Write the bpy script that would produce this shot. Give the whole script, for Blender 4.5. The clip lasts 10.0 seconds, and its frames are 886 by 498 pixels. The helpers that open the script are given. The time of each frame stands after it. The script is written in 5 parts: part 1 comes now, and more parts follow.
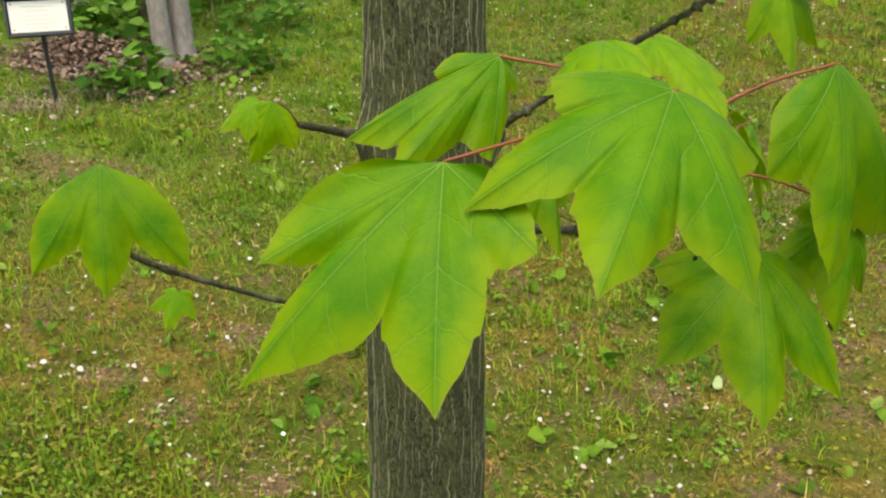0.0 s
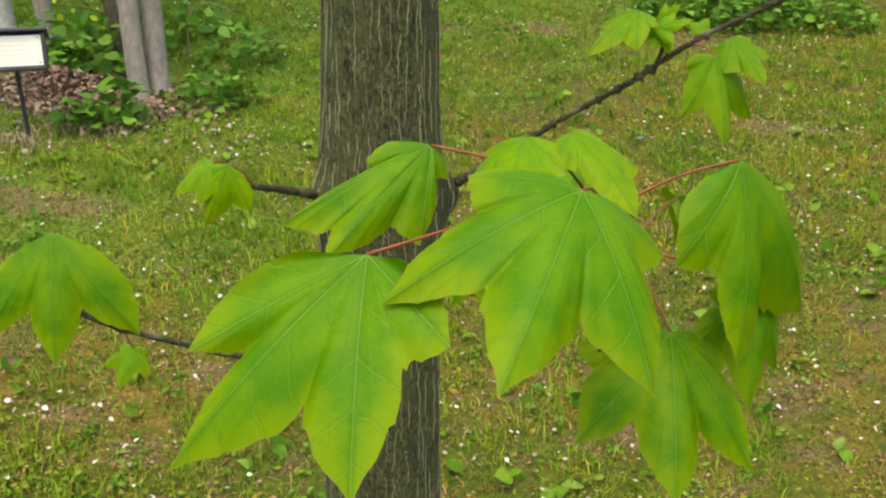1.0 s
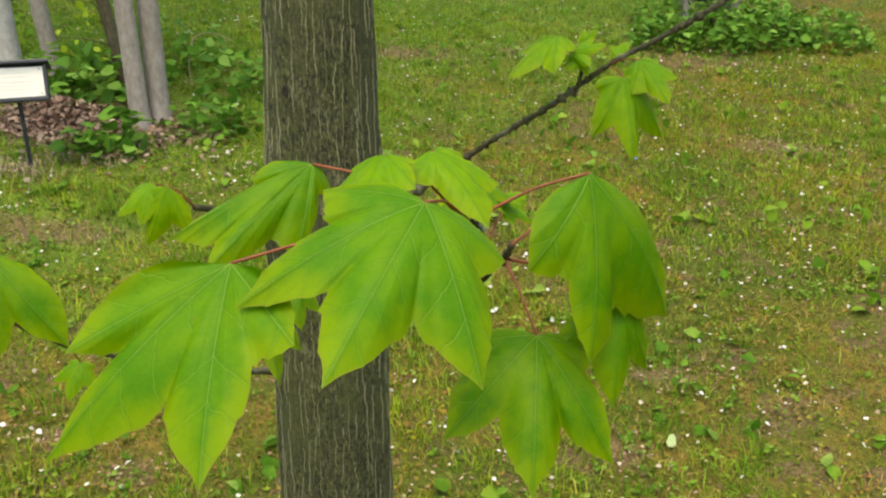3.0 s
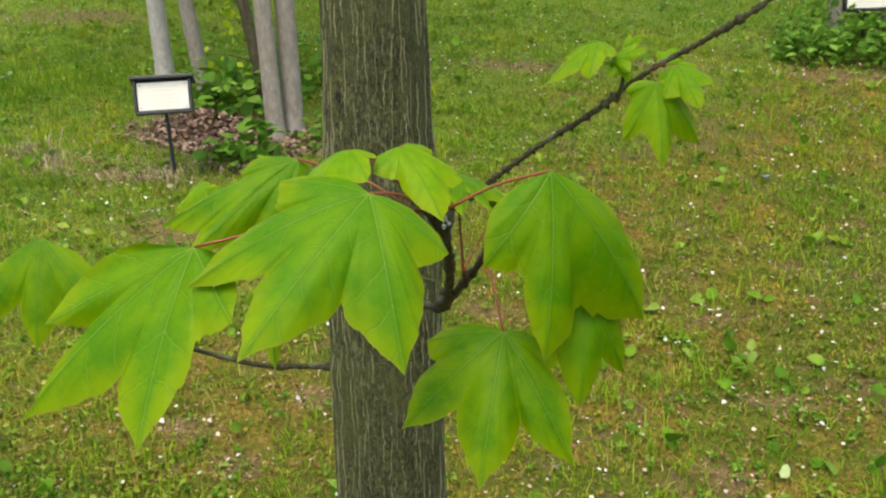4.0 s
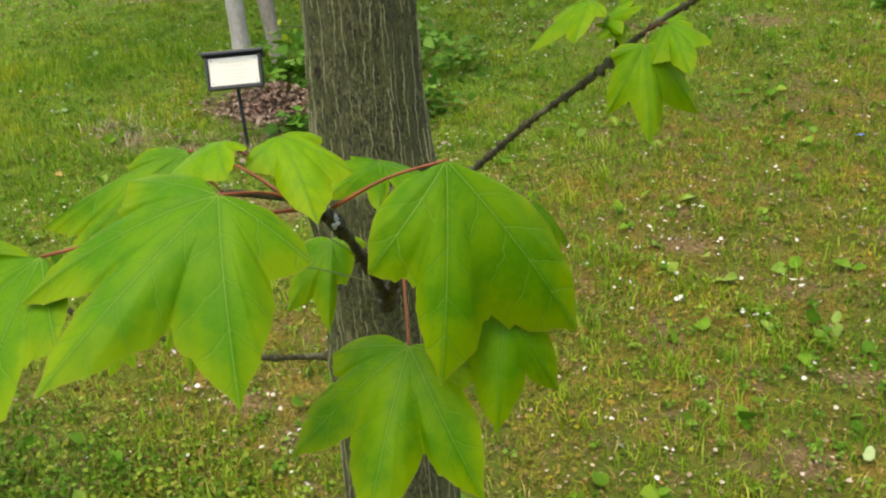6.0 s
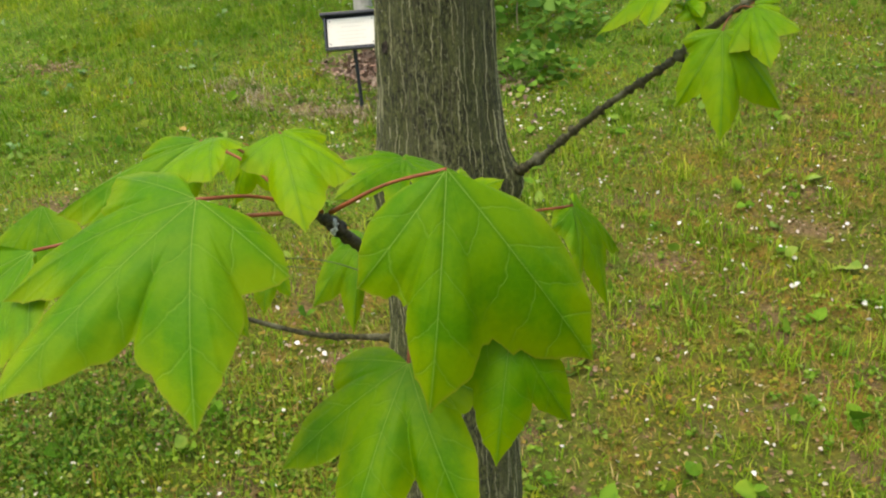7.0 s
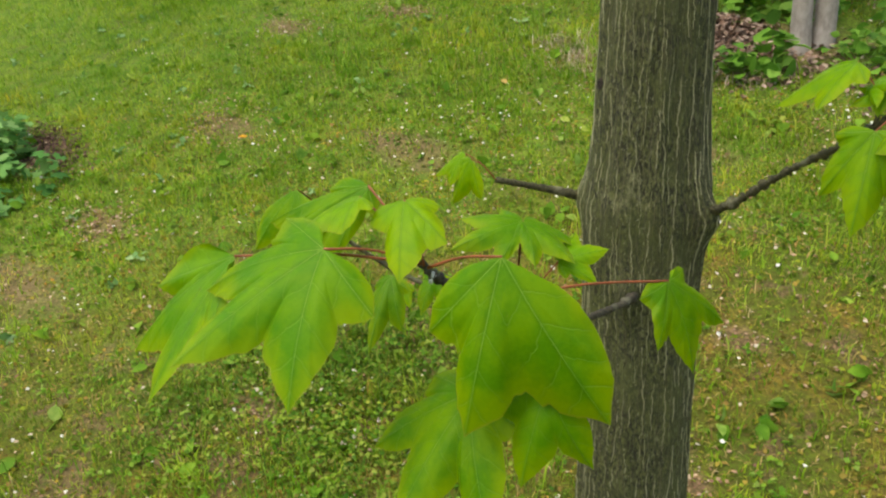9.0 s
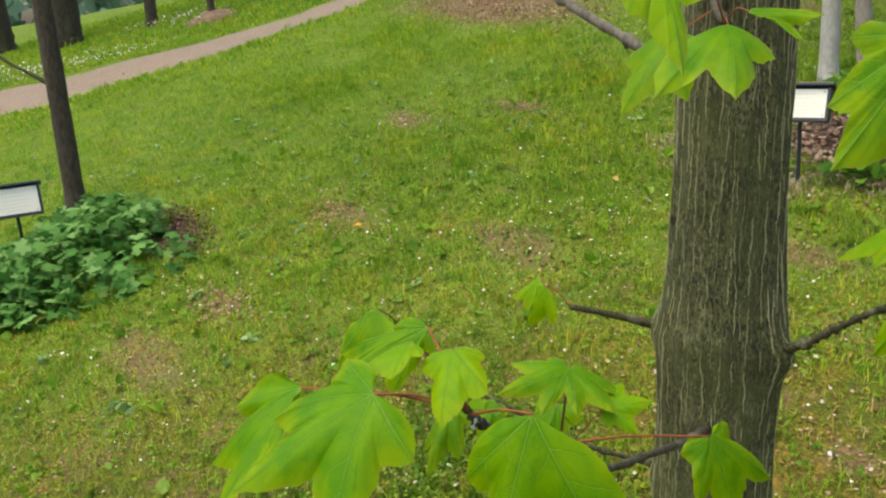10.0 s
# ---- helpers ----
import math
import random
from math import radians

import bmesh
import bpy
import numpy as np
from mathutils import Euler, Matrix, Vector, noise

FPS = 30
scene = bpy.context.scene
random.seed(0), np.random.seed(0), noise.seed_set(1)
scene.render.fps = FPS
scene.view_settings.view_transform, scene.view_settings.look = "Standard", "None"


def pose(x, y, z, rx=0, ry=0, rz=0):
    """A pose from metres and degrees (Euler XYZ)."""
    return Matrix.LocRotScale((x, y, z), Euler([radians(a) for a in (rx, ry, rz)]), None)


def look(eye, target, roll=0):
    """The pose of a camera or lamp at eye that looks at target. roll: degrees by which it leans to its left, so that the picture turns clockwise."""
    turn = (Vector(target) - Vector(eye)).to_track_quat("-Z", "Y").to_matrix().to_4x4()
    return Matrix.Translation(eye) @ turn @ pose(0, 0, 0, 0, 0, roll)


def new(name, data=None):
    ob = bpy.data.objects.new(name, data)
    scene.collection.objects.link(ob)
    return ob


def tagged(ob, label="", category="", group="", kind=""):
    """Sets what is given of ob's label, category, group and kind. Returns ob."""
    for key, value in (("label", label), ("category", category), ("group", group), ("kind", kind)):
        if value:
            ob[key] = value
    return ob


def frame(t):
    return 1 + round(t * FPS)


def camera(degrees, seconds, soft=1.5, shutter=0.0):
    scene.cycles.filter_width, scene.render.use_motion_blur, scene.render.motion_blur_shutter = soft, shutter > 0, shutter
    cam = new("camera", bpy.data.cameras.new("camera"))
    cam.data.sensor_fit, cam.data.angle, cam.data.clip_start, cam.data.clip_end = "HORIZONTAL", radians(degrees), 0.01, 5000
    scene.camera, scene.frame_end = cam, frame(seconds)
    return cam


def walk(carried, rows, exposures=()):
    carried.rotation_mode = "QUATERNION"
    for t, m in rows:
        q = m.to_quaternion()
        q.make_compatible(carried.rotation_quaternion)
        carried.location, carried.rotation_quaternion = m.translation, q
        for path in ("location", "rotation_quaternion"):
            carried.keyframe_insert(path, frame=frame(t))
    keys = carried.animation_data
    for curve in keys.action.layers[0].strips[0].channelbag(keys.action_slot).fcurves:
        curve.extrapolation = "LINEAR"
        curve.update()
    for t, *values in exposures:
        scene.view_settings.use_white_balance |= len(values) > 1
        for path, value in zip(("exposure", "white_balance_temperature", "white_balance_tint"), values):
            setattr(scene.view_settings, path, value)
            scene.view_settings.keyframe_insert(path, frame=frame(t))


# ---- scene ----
cam = camera(54.5, 10.0, soft=2.2)
PATH = [
    (0, 0.1039, -0.8346, 1.5010, 4.32, -22.27, -1.20),
    (0.5, 0.1173, -0.8450, 1.5196, 2.87, -20.83, -0.41),
    (1, 0.1281, -0.8431, 1.5308, 2.69, -20.21, -0.24),
    (1.5, 0.1394, -0.8573, 1.5329, 2.00, -19.51, -0.09),
    (2, 0.1459, -0.8705, 1.5370, 0.24, -19.14, -0.37),
    (2.2, 0.1415, -0.8618, 1.5319, -0.47, -18.97, -0.43),
    (3.3, 0.2387, -0.8775, 1.5350, 6.60, -18.24, -1.79),
    (3.5, 0.2616, -0.8780, 1.5322, 8.88, -17.86, -2.16),
    (4, 0.2943, -0.8758, 1.5245, 13.17, -17.30, -2.39),
    (4.5, 0.3152, -0.8716, 1.5210, 14.17, -17.18, -2.69),
    (5, 0.3361, -0.8646, 1.5160, 15.88, -17.67, -3.45),
    (5.2, 0.3371, -0.8535, 1.5151, 16.12, -17.95, -3.70),
    (6.3, 0.3857, -0.7622, 1.5165, 22.47, -19.86, -4.91),
    (6.5, 0.3921, -0.7493, 1.5195, 24.44, -20.45, -4.25),
    (7, 0.4041, -0.7314, 1.5213, 28.38, -20.90, -5.33),
    (7.5, 0.4392, -0.7226, 1.5372, 32.86, -22.33, -4.63),
    (8, 0.4806, -0.7127, 1.5492, 38.44, -23.05, -4.66),
    (8.5, 0.5084, -0.7086, 1.5726, 44.00, -23.37, -4.13),
    (9, 0.5440, -0.7153, 1.6022, 50.88, -22.53, -4.20),
    (9.5, 0.5904, -0.7111, 1.6270, 55.18, -19.32, -4.12),
    (10, 0.5892, -0.6957, 1.6507, 58.48, -16.41, -4.25),
]


def eye_pose(x, y, z, yaw, pitch, roll):
    return pose(x, y, z, 0, 0, yaw) @ pose(0, 0, 0, 90 + pitch) @ pose(0, 0, 0, 0, 0, roll)


walk(cam, [(r[0], eye_pose(*r[1:])) for r in PATH],
     exposures=[(0.0, 1.03, 7300, 8.0), (10.0, 1.03, 7300, 8.0)])

# ---- light: bright overcast spring day ----
world = bpy.data.worlds.new("sky")
scene.world = world
world.use_nodes = True
wn, wl = world.node_tree.nodes, world.node_tree.links
sky = wn.new("ShaderNodeTexSky")
sky.sky_type = "NISHITA"
sky.sun_disc = False
sky.sun_elevation, sky.sun_rotation = radians(72), radians(188)
sky.air_density, sky.dust_density, sky.ozone_density = 1.0, 4.0, 0.6
wl.new(sky.outputs[0], wn["Background"].inputs[0])
wn["Background"].inputs[1].default_value = 0.15
sun = new("sun", bpy.data.lights.new("sun", "SUN"))
sun.data.energy, sun.data.angle, sun.data.color = 0.7, radians(80), (1.0, 0.96, 0.88)
sun.matrix_world = look((-0.3, -2.2, 7.0), (0, 0, 0))

# ---- materials ----


def material(name):
    m = bpy.data.materials.new(name)
    m.use_nodes = True
    return m, m.node_tree.nodes, m.node_tree.links, m.node_tree.nodes["Principled BSDF"]


def calc(m, op, a, b=None, c=None):
    """A math node on sockets or numbers; returns its output."""
    n = m.node_tree.nodes.new("ShaderNodeMath")
    n.operation = op
    for i, v in enumerate((a, b, c)):
        if v is None:
            continue
        if isinstance(v, (int, float)):
            n.inputs[i].default_value = v
        else:
            m.node_tree.links.new(v, n.inputs[i])
    return n.outputs[0]


def mixed(m, fac, a, b, blend="MIX"):
    n = m.node_tree.nodes.new("ShaderNodeMix")
    n.data_type, n.blend_type = "RGBA", blend
    for sock, v in ((n.inputs[0], fac), (n.inputs[6], a), (n.inputs[7], b)):
        if isinstance(v, (int, float)):
            sock.default_value = v
        elif isinstance(v, tuple):
            sock.default_value = (*v, 1)
        else:
            m.node_tree.links.new(v, sock)
    return n.outputs[2]


def noise_of(m, vector, scale, detail=3.0, rough=0.55):
    n = m.node_tree.nodes.new("ShaderNodeTexNoise")
    n.inputs["Scale"].default_value, n.inputs["Detail"].default_value = scale, detail
    n.inputs["Roughness"].default_value = rough
    if vector is not None:
        m.node_tree.links.new(vector, n.inputs["Vector"])
    return n.outputs["Fac"]


def step_of(m, x, lo, hi):
    n = m.node_tree.nodes.new("ShaderNodeMapRange")
    n.interpolation_type = "SMOOTHSTEP"
    m.node_tree.links.new(x, n.inputs[0])
    for i, v in ((1, lo), (2, hi)):
        if isinstance(v, (int, float)):
            n.inputs[i].default_value = v
        else:
            m.node_tree.links.new(v, n.inputs[i])
    return n.outputs[0]


def scaled(m, vector, sx, sy, sz):
    n = m.node_tree.nodes.new("ShaderNodeMapping")
    n.inputs["Scale"].default_value = (sx, sy, sz)
    m.node_tree.links.new(vector, n.inputs[0])
    return n.outputs[0]


def coords(m, kind="Object"):
    return m.node_tree.nodes.new("ShaderNodeTexCoord").outputs[kind]


def bumped(m, height, strength, distance):
    n = m.node_tree.nodes.new("ShaderNodeBump")
    n.inputs["Strength"].default_value, n.inputs["Distance"].default_value = strength, distance
    m.node_tree.links.new(height, n.inputs["Height"])
    m.node_tree.links.new(n.outputs[0], m.node_tree.nodes["Principled BSDF"].inputs["Normal"])


def thin(m, colour, amount):
    """Lets light through a thin blade: mixes a translucent part into the surface."""
    nodes, links = m.node_tree.nodes, m.node_tree.links
    tr, mx = nodes.new("ShaderNodeBsdfTranslucent"), nodes.new("ShaderNodeMixShader")
    if isinstance(colour, tuple):
        tr.inputs[0].default_value = (*colour, 1)
    else:
        links.new(colour, tr.inputs[0])
    mx.inputs[0].default_value = amount
    links.new(nodes["Principled BSDF"].outputs[0], mx.inputs[1])
    links.new(tr.outputs[0], mx.inputs[2])
    links.new(mx.outputs[0], nodes["Material Output"].inputs[0])


def leaf_material(name, young):
    m, nodes, links, bsdf = material(name)
    uv = nodes.new("ShaderNodeUVMap")
    uv.uv_map = "vein"
    sep = nodes.new("ShaderNodeSeparateXYZ")
    links.new(uv.outputs[0], sep.inputs[0])
    across, along = sep.outputs[0], sep.outputs[1]
    at = nodes.new("ShaderNodeAttribute")
    at.attribute_name = "rho"
    rho = at.outputs["Fac"]
    ob = coords(m)
    info = nodes.new("ShaderNodeObjectInfo").outputs["Random"]
    big, fine = noise_of(m, ob, 34, 4, 0.6), noise_of(m, ob, 420, 3)
    # midribs, tapering towards the lobe tips
    width = calc(m, "MULTIPLY_ADD", along, -0.0020, 0.0031)
    rib = calc(m, "SUBTRACT", 1.0, step_of(m, across, calc(m, "MULTIPLY", width, 0.35), width))
    # side veins in chevrons off each rib, wavering
    run = calc(m, "ADD", calc(m, "MULTIPLY_ADD", calc(m, "POWER", across, 0.85), -3.9, calc(m, "MULTIPLY", along, 5.6)), calc(m, "MULTIPLY", big, 0.9))
    tri = calc(m, "ABSOLUTE", calc(m, "SUBTRACT", calc(m, "FRACT", run), 0.5))
    side = calc(m, "SUBTRACT", 1.0, step_of(m, tri, 0.006, 0.030))
    side = calc(m, "MULTIPLY", side, calc(m, "SUBTRACT", 1.0, step_of(m, across, 0.10, 0.26)))
    vor = nodes.new("ShaderNodeTexVoronoi")
    vor.feature = "DISTANCE_TO_EDGE"
    vor.inputs["Scale"].default_value = 260
    links.new(ob, vor.inputs["Vector"])
    net = calc(m, "SUBTRACT", 1.0, step_of(m, vor.outputs[0], 0.0, 0.16))
    deep = (0.115, 0.27, 0.002) if young else (0.056, 0.182, 0.002)
    lit = (0.20, 0.345, 0.002) if young else (0.136, 0.270, 0.002)
    col = mixed(m, step_of(m, big, 0.36, 0.64), deep, lit)
    col = mixed(m, calc(m, "MULTIPLY", info, 0.35), col, (0.070, 0.245, 0.003))
    rim = calc(m, "ADD", rho, calc(m, "MULTIPLY_ADD", big, 0.5, -0.25))
    col = mixed(m, calc(m, "MULTIPLY", step_of(m, rim, 0.66, 1.0), 0.62), col, (0.215, 0.318, 0.002))
    # darker green beside the ribs, with the fold's shade painted into it
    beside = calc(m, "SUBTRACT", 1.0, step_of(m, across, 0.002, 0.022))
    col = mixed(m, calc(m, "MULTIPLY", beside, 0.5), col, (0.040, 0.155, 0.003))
    col = mixed(m, calc(m, "MULTIPLY", net, 0.07), col, (0.18, 0.38, 0.01))
    # the same crease shade, painted fainter along the side veins
    fade = calc(m, "SUBTRACT", 1.0, step_of(m, across, 0.14, 0.30))
    hollow = calc(m, "MULTIPLY", calc(m, "SUBTRACT", 1.0, step_of(m, tri, 0.02, 0.13)), fade)
    col = mixed(m, calc(m, "MULTIPLY", hollow, 0.20), col, (0.040, 0.155, 0.003))
    col = mixed(m, calc(m, "MULTIPLY", side, 0.26), col, (0.24, 0.42, 0.05))
    col = mixed(m, calc(m, "MULTIPLY", step_of(m, rho, 0.978, 0.995), 0.35), col, (0.26, 0.22, 0.03))
    col = mixed(m, calc(m, "MULTIPLY", rib, 0.52), col, (0.30, 0.46, 0.08))
    spot = step_of(m, noise_of(m, ob, 95, 2), 0.76, 0.80)
    col = mixed(m, calc(m, "MULTIPLY", spot, 0.5), col, (0.16, 0.18, 0.02))
    links.new(col, bsdf.inputs["Base Color"])
    links.new(calc(m, "MULTIPLY_ADD", big, 0.25, 0.30), bsdf.inputs["Roughness"])
    bsdf.inputs["Specular IOR Level"].default_value = 0.11
    relief = calc(m, "SUBTRACT", calc(m, "MULTIPLY", fine, 0.25), calc(m, "MAXIMUM", rib, calc(m, "MULTIPLY", side, 0.6)))
    quilt = calc(m, "MULTIPLY", calc(m, "MULTIPLY", tri, calc(m, "SUBTRACT", 1.0, step_of(m, across, 0.14, 0.30))), 1.6)
    relief = calc(m, "ADD", relief, calc(m, "ADD", quilt, calc(m, "MULTIPLY", big, 0.5)))
    bumped(m, calc(m, "ADD", relief, calc(m, "MULTIPLY", net, -0.15)), 0.40, 0.0008)
    thin(m, mixed(m, 0.5, col, (0.24, 0.42, 0.002)), 0.21)
    return m


def bark_material():
    m, nodes, links, bsdf = material("striped_bark")
    uv = nodes.new("ShaderNodeUVMap")
    uv.uv_map = "bark"
    base = uv.outputs[0]
    sep = nodes.new("ShaderNodeSeparateXYZ")
    links.new(base, sep.inputs[0])
    s, z = sep.outputs[0], sep.outputs[1]
    ob = coords(m)
    waver = noise_of(m, scaled(m, ob, 20, 20, 16), 1.0, 4, 0.6)
    lane = calc(m, "ADD", calc(m, "MULTIPLY", s, 132), calc(m, "MULTIPLY", waver, 2.0))
    lane_tri = calc(m, "ABSOLUTE", calc(m, "SUBTRACT", calc(m, "FRACT", lane), 0.5))
    cell = calc(m, "MULTIPLY", calc(m, "FLOOR", lane), 13.7)
    comb = nodes.new("ShaderNodeCombineXYZ")
    links.new(cell, comb.inputs[0])
    links.new(calc(m, "MULTIPLY", z, 11), comb.inputs[1])
    runs = step_of(m, noise_of(m, comb.outputs[0], 1.0, 2), 0.42, 0.52)
    frayed = noise_of(m, scaled(m, ob, 300, 300, 170), 1.0, 2)
    seam = calc(m, "SUBTRACT", 1.0, step_of(m, calc(m, "ADD", lane_tri, calc(m, "MULTIPLY", frayed, 0.34)), 0.17, 0.30))
    seam = calc(m, "MULTIPLY", seam, runs)
    # finer hairline fissures between the seams
    hair = calc(m, "ABSOLUTE", calc(m, "SUBTRACT", calc(m, "FRACT", calc(m, "MULTIPLY_ADD", waver, 4.0, calc(m, "MULTIPLY", s, 190))), 0.5))
    hair = calc(m, "MULTIPLY", calc(m, "SUBTRACT", 1.0, step_of(m, hair, 0.04, 0.16)), step_of(m, noise_of(m, scaled(m, ob, 60, 60, 18), 1.0, 3), 0.48, 0.6))
    grain = noise_of(m, scaled(m, ob, 330, 330, 150), 1.0, 6, 0.75)
    streak = noise_of(m, scaled(m, ob, 105, 105, 26), 1.0, 5, 0.7)
    cloud = noise_of(m, ob, 17, 3)
    col = mixed(m, step_of(m, grain, 0.40, 0.60), (0.010, 0.013, 0.003), (0.096, 0.110, 0.029))
    col = mixed(m, calc(m, "MULTIPLY", step_of(m, streak, 0.48, 0.60), 0.5), col, (0.030, 0.030, 0.011))
    col = mixed(m, calc(m, "MULTIPLY", step_of(m, cloud, 0.44, 0.66), 0.6), col, (0.082, 0.098, 0.026))
    flake = nodes.new("ShaderNodeTexVoronoi")
    flake.inputs["Scale"].default_value = 1.0
    links.new(scaled(m, ob, 210, 210, 95), flake.inputs["Vector"])
    tone = nodes.new("ShaderNodeSeparateXYZ")
    links.new(flake.outputs["Color"], tone.inputs[0])
    scale = calc(m, "MULTIPLY", step_of(m, tone.outputs[0], 0.42, 0.6), calc(m, "SUBTRACT", 1.0, step_of(m, calc(m, "ADD", flake.outputs["Distance"], calc(m, "MULTIPLY", grain, 0.5)), 0.48, 0.66)))
    scale = calc(m, "MULTIPLY", scale, step_of(m, noise_of(m, scaled(m, ob, 30, 30, 18), 1.0, 4, 0.65), 0.43, 0.58))
    col = mixed(m, calc(m, "MULTIPLY", scale, 0.7), col, (0.150, 0.166, 0.066))
    lichen = calc(m, "MULTIPLY", step_of(m, noise_of(m, scaled(m, ob, 34, 34, 20), 1.0, 5, 0.7), 0.54, 0.66), step_of(m, grain, 0.42, 0.58))
    col = mixed(m, calc(m, "MULTIPLY", lichen, 0.7), col, (0.21, 0.21, 0.105))
    fleck = step_of(m, noise_of(m, scaled(m, ob, 520, 520, 300), 1.0, 2), 0.64, 0.70)
    col = mixed(m, calc(m, "MULTIPLY", fleck, 0.65), col, (0.30, 0.305, 0.19))
    col = mixed(m, calc(m, "MULTIPLY", hair, 0.5), col, (0.150, 0.146, 0.080))
    col = mixed(m, calc(m, "MULTIPLY", seam, 0.16), col, (0.30, 0.27, 0.15))
    links.new(col, bsdf.inputs["Base Color"])
    bsdf.inputs["Roughness"].default_value = 0.86
    h = calc(m, "ADD", calc(m, "MULTIPLY", grain, 0.8), calc(m, "ADD", calc(m, "MULTIPLY", seam, 0.5), calc(m, "MULTIPLY", scale, 0.25)))
    bumped(m, calc(m, "ADD", h, calc(m, "MULTIPLY", hair, -0.4)), 1.0, 0.003)
    return m


def rough_material(name, dark, light, scale, pale=None, rough=0.85, bump=0.6, depth=0.003, stretch=1.0):
    """Two tones of grain with paler patches: twigs, grey trunks, soil, stone."""
    m, nodes, links, bsdf = material(name)
    ob = scaled(m, coords(m), 1, 1, stretch)
    grain, cloud = noise_of(m, ob, scale, 5, 0.65), noise_of(m, ob, scale * 0.13, 3)
    col = mixed(m, step_of(m, grain, 0.3, 0.7), dark, light)
    if pale:
        col = mixed(m, calc(m, "MULTIPLY", step_of(m, cloud, 0.5, 0.7), 0.6), col, pale)
    links.new(col, bsdf.inputs["Base Color"])
    bsdf.inputs["Roughness"].default_value = rough
    bumped(m, grain, bump, depth)
    return m


def island_material(name, colours, rough=0.6, trans=0.25, spec=0.3, clump=0):
    """Small loose pieces: each takes its own tone from the row of colours."""
    m, nodes, links, bsdf = material(name)
    ramp = nodes.new("ShaderNodeValToRGB")
    ramp.color_ramp.interpolation = "LINEAR"
    els = ramp.color_ramp.elements
    while len(els) < len(colours):
        els.new(0.5)
    for i, c in enumerate(colours):
        els[i].position, els[i].color = i / (len(colours) - 1), (*c, 1)
    links.new(nodes.new("ShaderNodeNewGeometry").outputs["Random Per Island"], ramp.inputs[0])
    col = ramp.outputs[0]
    if clump:
        # tufts differ: deeper and fresher ones, and drier yellow ones
        ob = coords(m)
        col = mixed(m, calc(m, "MULTIPLY", step_of(m, noise_of(m, ob, clump, 3, 0.6), 0.42, 0.62), 0.75), col, mixed(m, 1.0, col, (0.52, 0.70, 0.5), "MULTIPLY"))
        col = mixed(m, calc(m, "MULTIPLY", step_of(m, noise_of(m, ob, clump * 0.37, 3), 0.55, 0.72), 0.6), col, mixed(m, 1.0, col, (1.5, 1.0, 0.7), "MULTIPLY"))
        drift = noise_of(m, ob, 2.1, 4, 0.6)
        col = mixed(m, calc(m, "MULTIPLY", step_of(m, drift, 0.50, 0.62), 0.6), col, mixed(m, 1.0, col, (0.55, 0.76, 0.62), "MULTIPLY"))
        col = mixed(m, calc(m, "MULTIPLY", calc(m, "SUBTRACT", 1.0, step_of(m, drift, 0.36, 0.48)), 0.55), col, mixed(m, 1.0, col, (1.45, 1.08, 0.8), "MULTIPLY"))
    links.new(col, bsdf.inputs["Base Color"])
    bsdf.inputs["Roughness"].default_value = rough
    bsdf.inputs["Specular IOR Level"].default_value = spec
    if trans:
        thin(m, col, trans)
    return m


# worn places in the lawn: centre and spread
BARE = ((-3.67, 1.28, 0.26, 0.11), (-4.74, 2.35, 0.22, 0.10), (-3.29, 0.42, 0.16, 0.08), (-4.42, 0.5, 0.18, 0.08), (-4.08, 2.86, 0.2, 0.08), (-0.4, 4.6, 0.42, 0.12), (1.5, 4.76, 0.35, 0.10), (1.63, 3.44, 0.2, 0.09),
        (-0.75, 1.02, 0.07, 0.05), (-0.45, 0.82, 0.06, 0.04), (-0.62, 1.33, 0.09, 0.05), (0.55, 1.25, 0.08, 0.05), (0.75, 1.6, 0.1, 0.05), (-1.6, 0.25, 0.1, 0.07), (-2.39, 2.79, 0.16, 0.06), (-2.0, 2.66, 0.3, 0.05), (0.5, 4.72, 0.25, 0.10), (-3.9, 5.2, 0.6, 0.20), (-4.34, 0.44, 0.2, 0.08), (-1.75, 3.28, 0.5, 0.3), (-6.9, 4.75, 1.3, 0.5), (-2.5, 1.6, 0.35, 0.12), (-1.5, 2.2, 0.3, 0.1), (-3.1, 0.0, 0.3, 0.12), (0.2, 2.2, 0.12, 0.05), (-0.2, 1.9, 0.1, 0.05), (-0.98, 1.13, 0.10, 0.05))


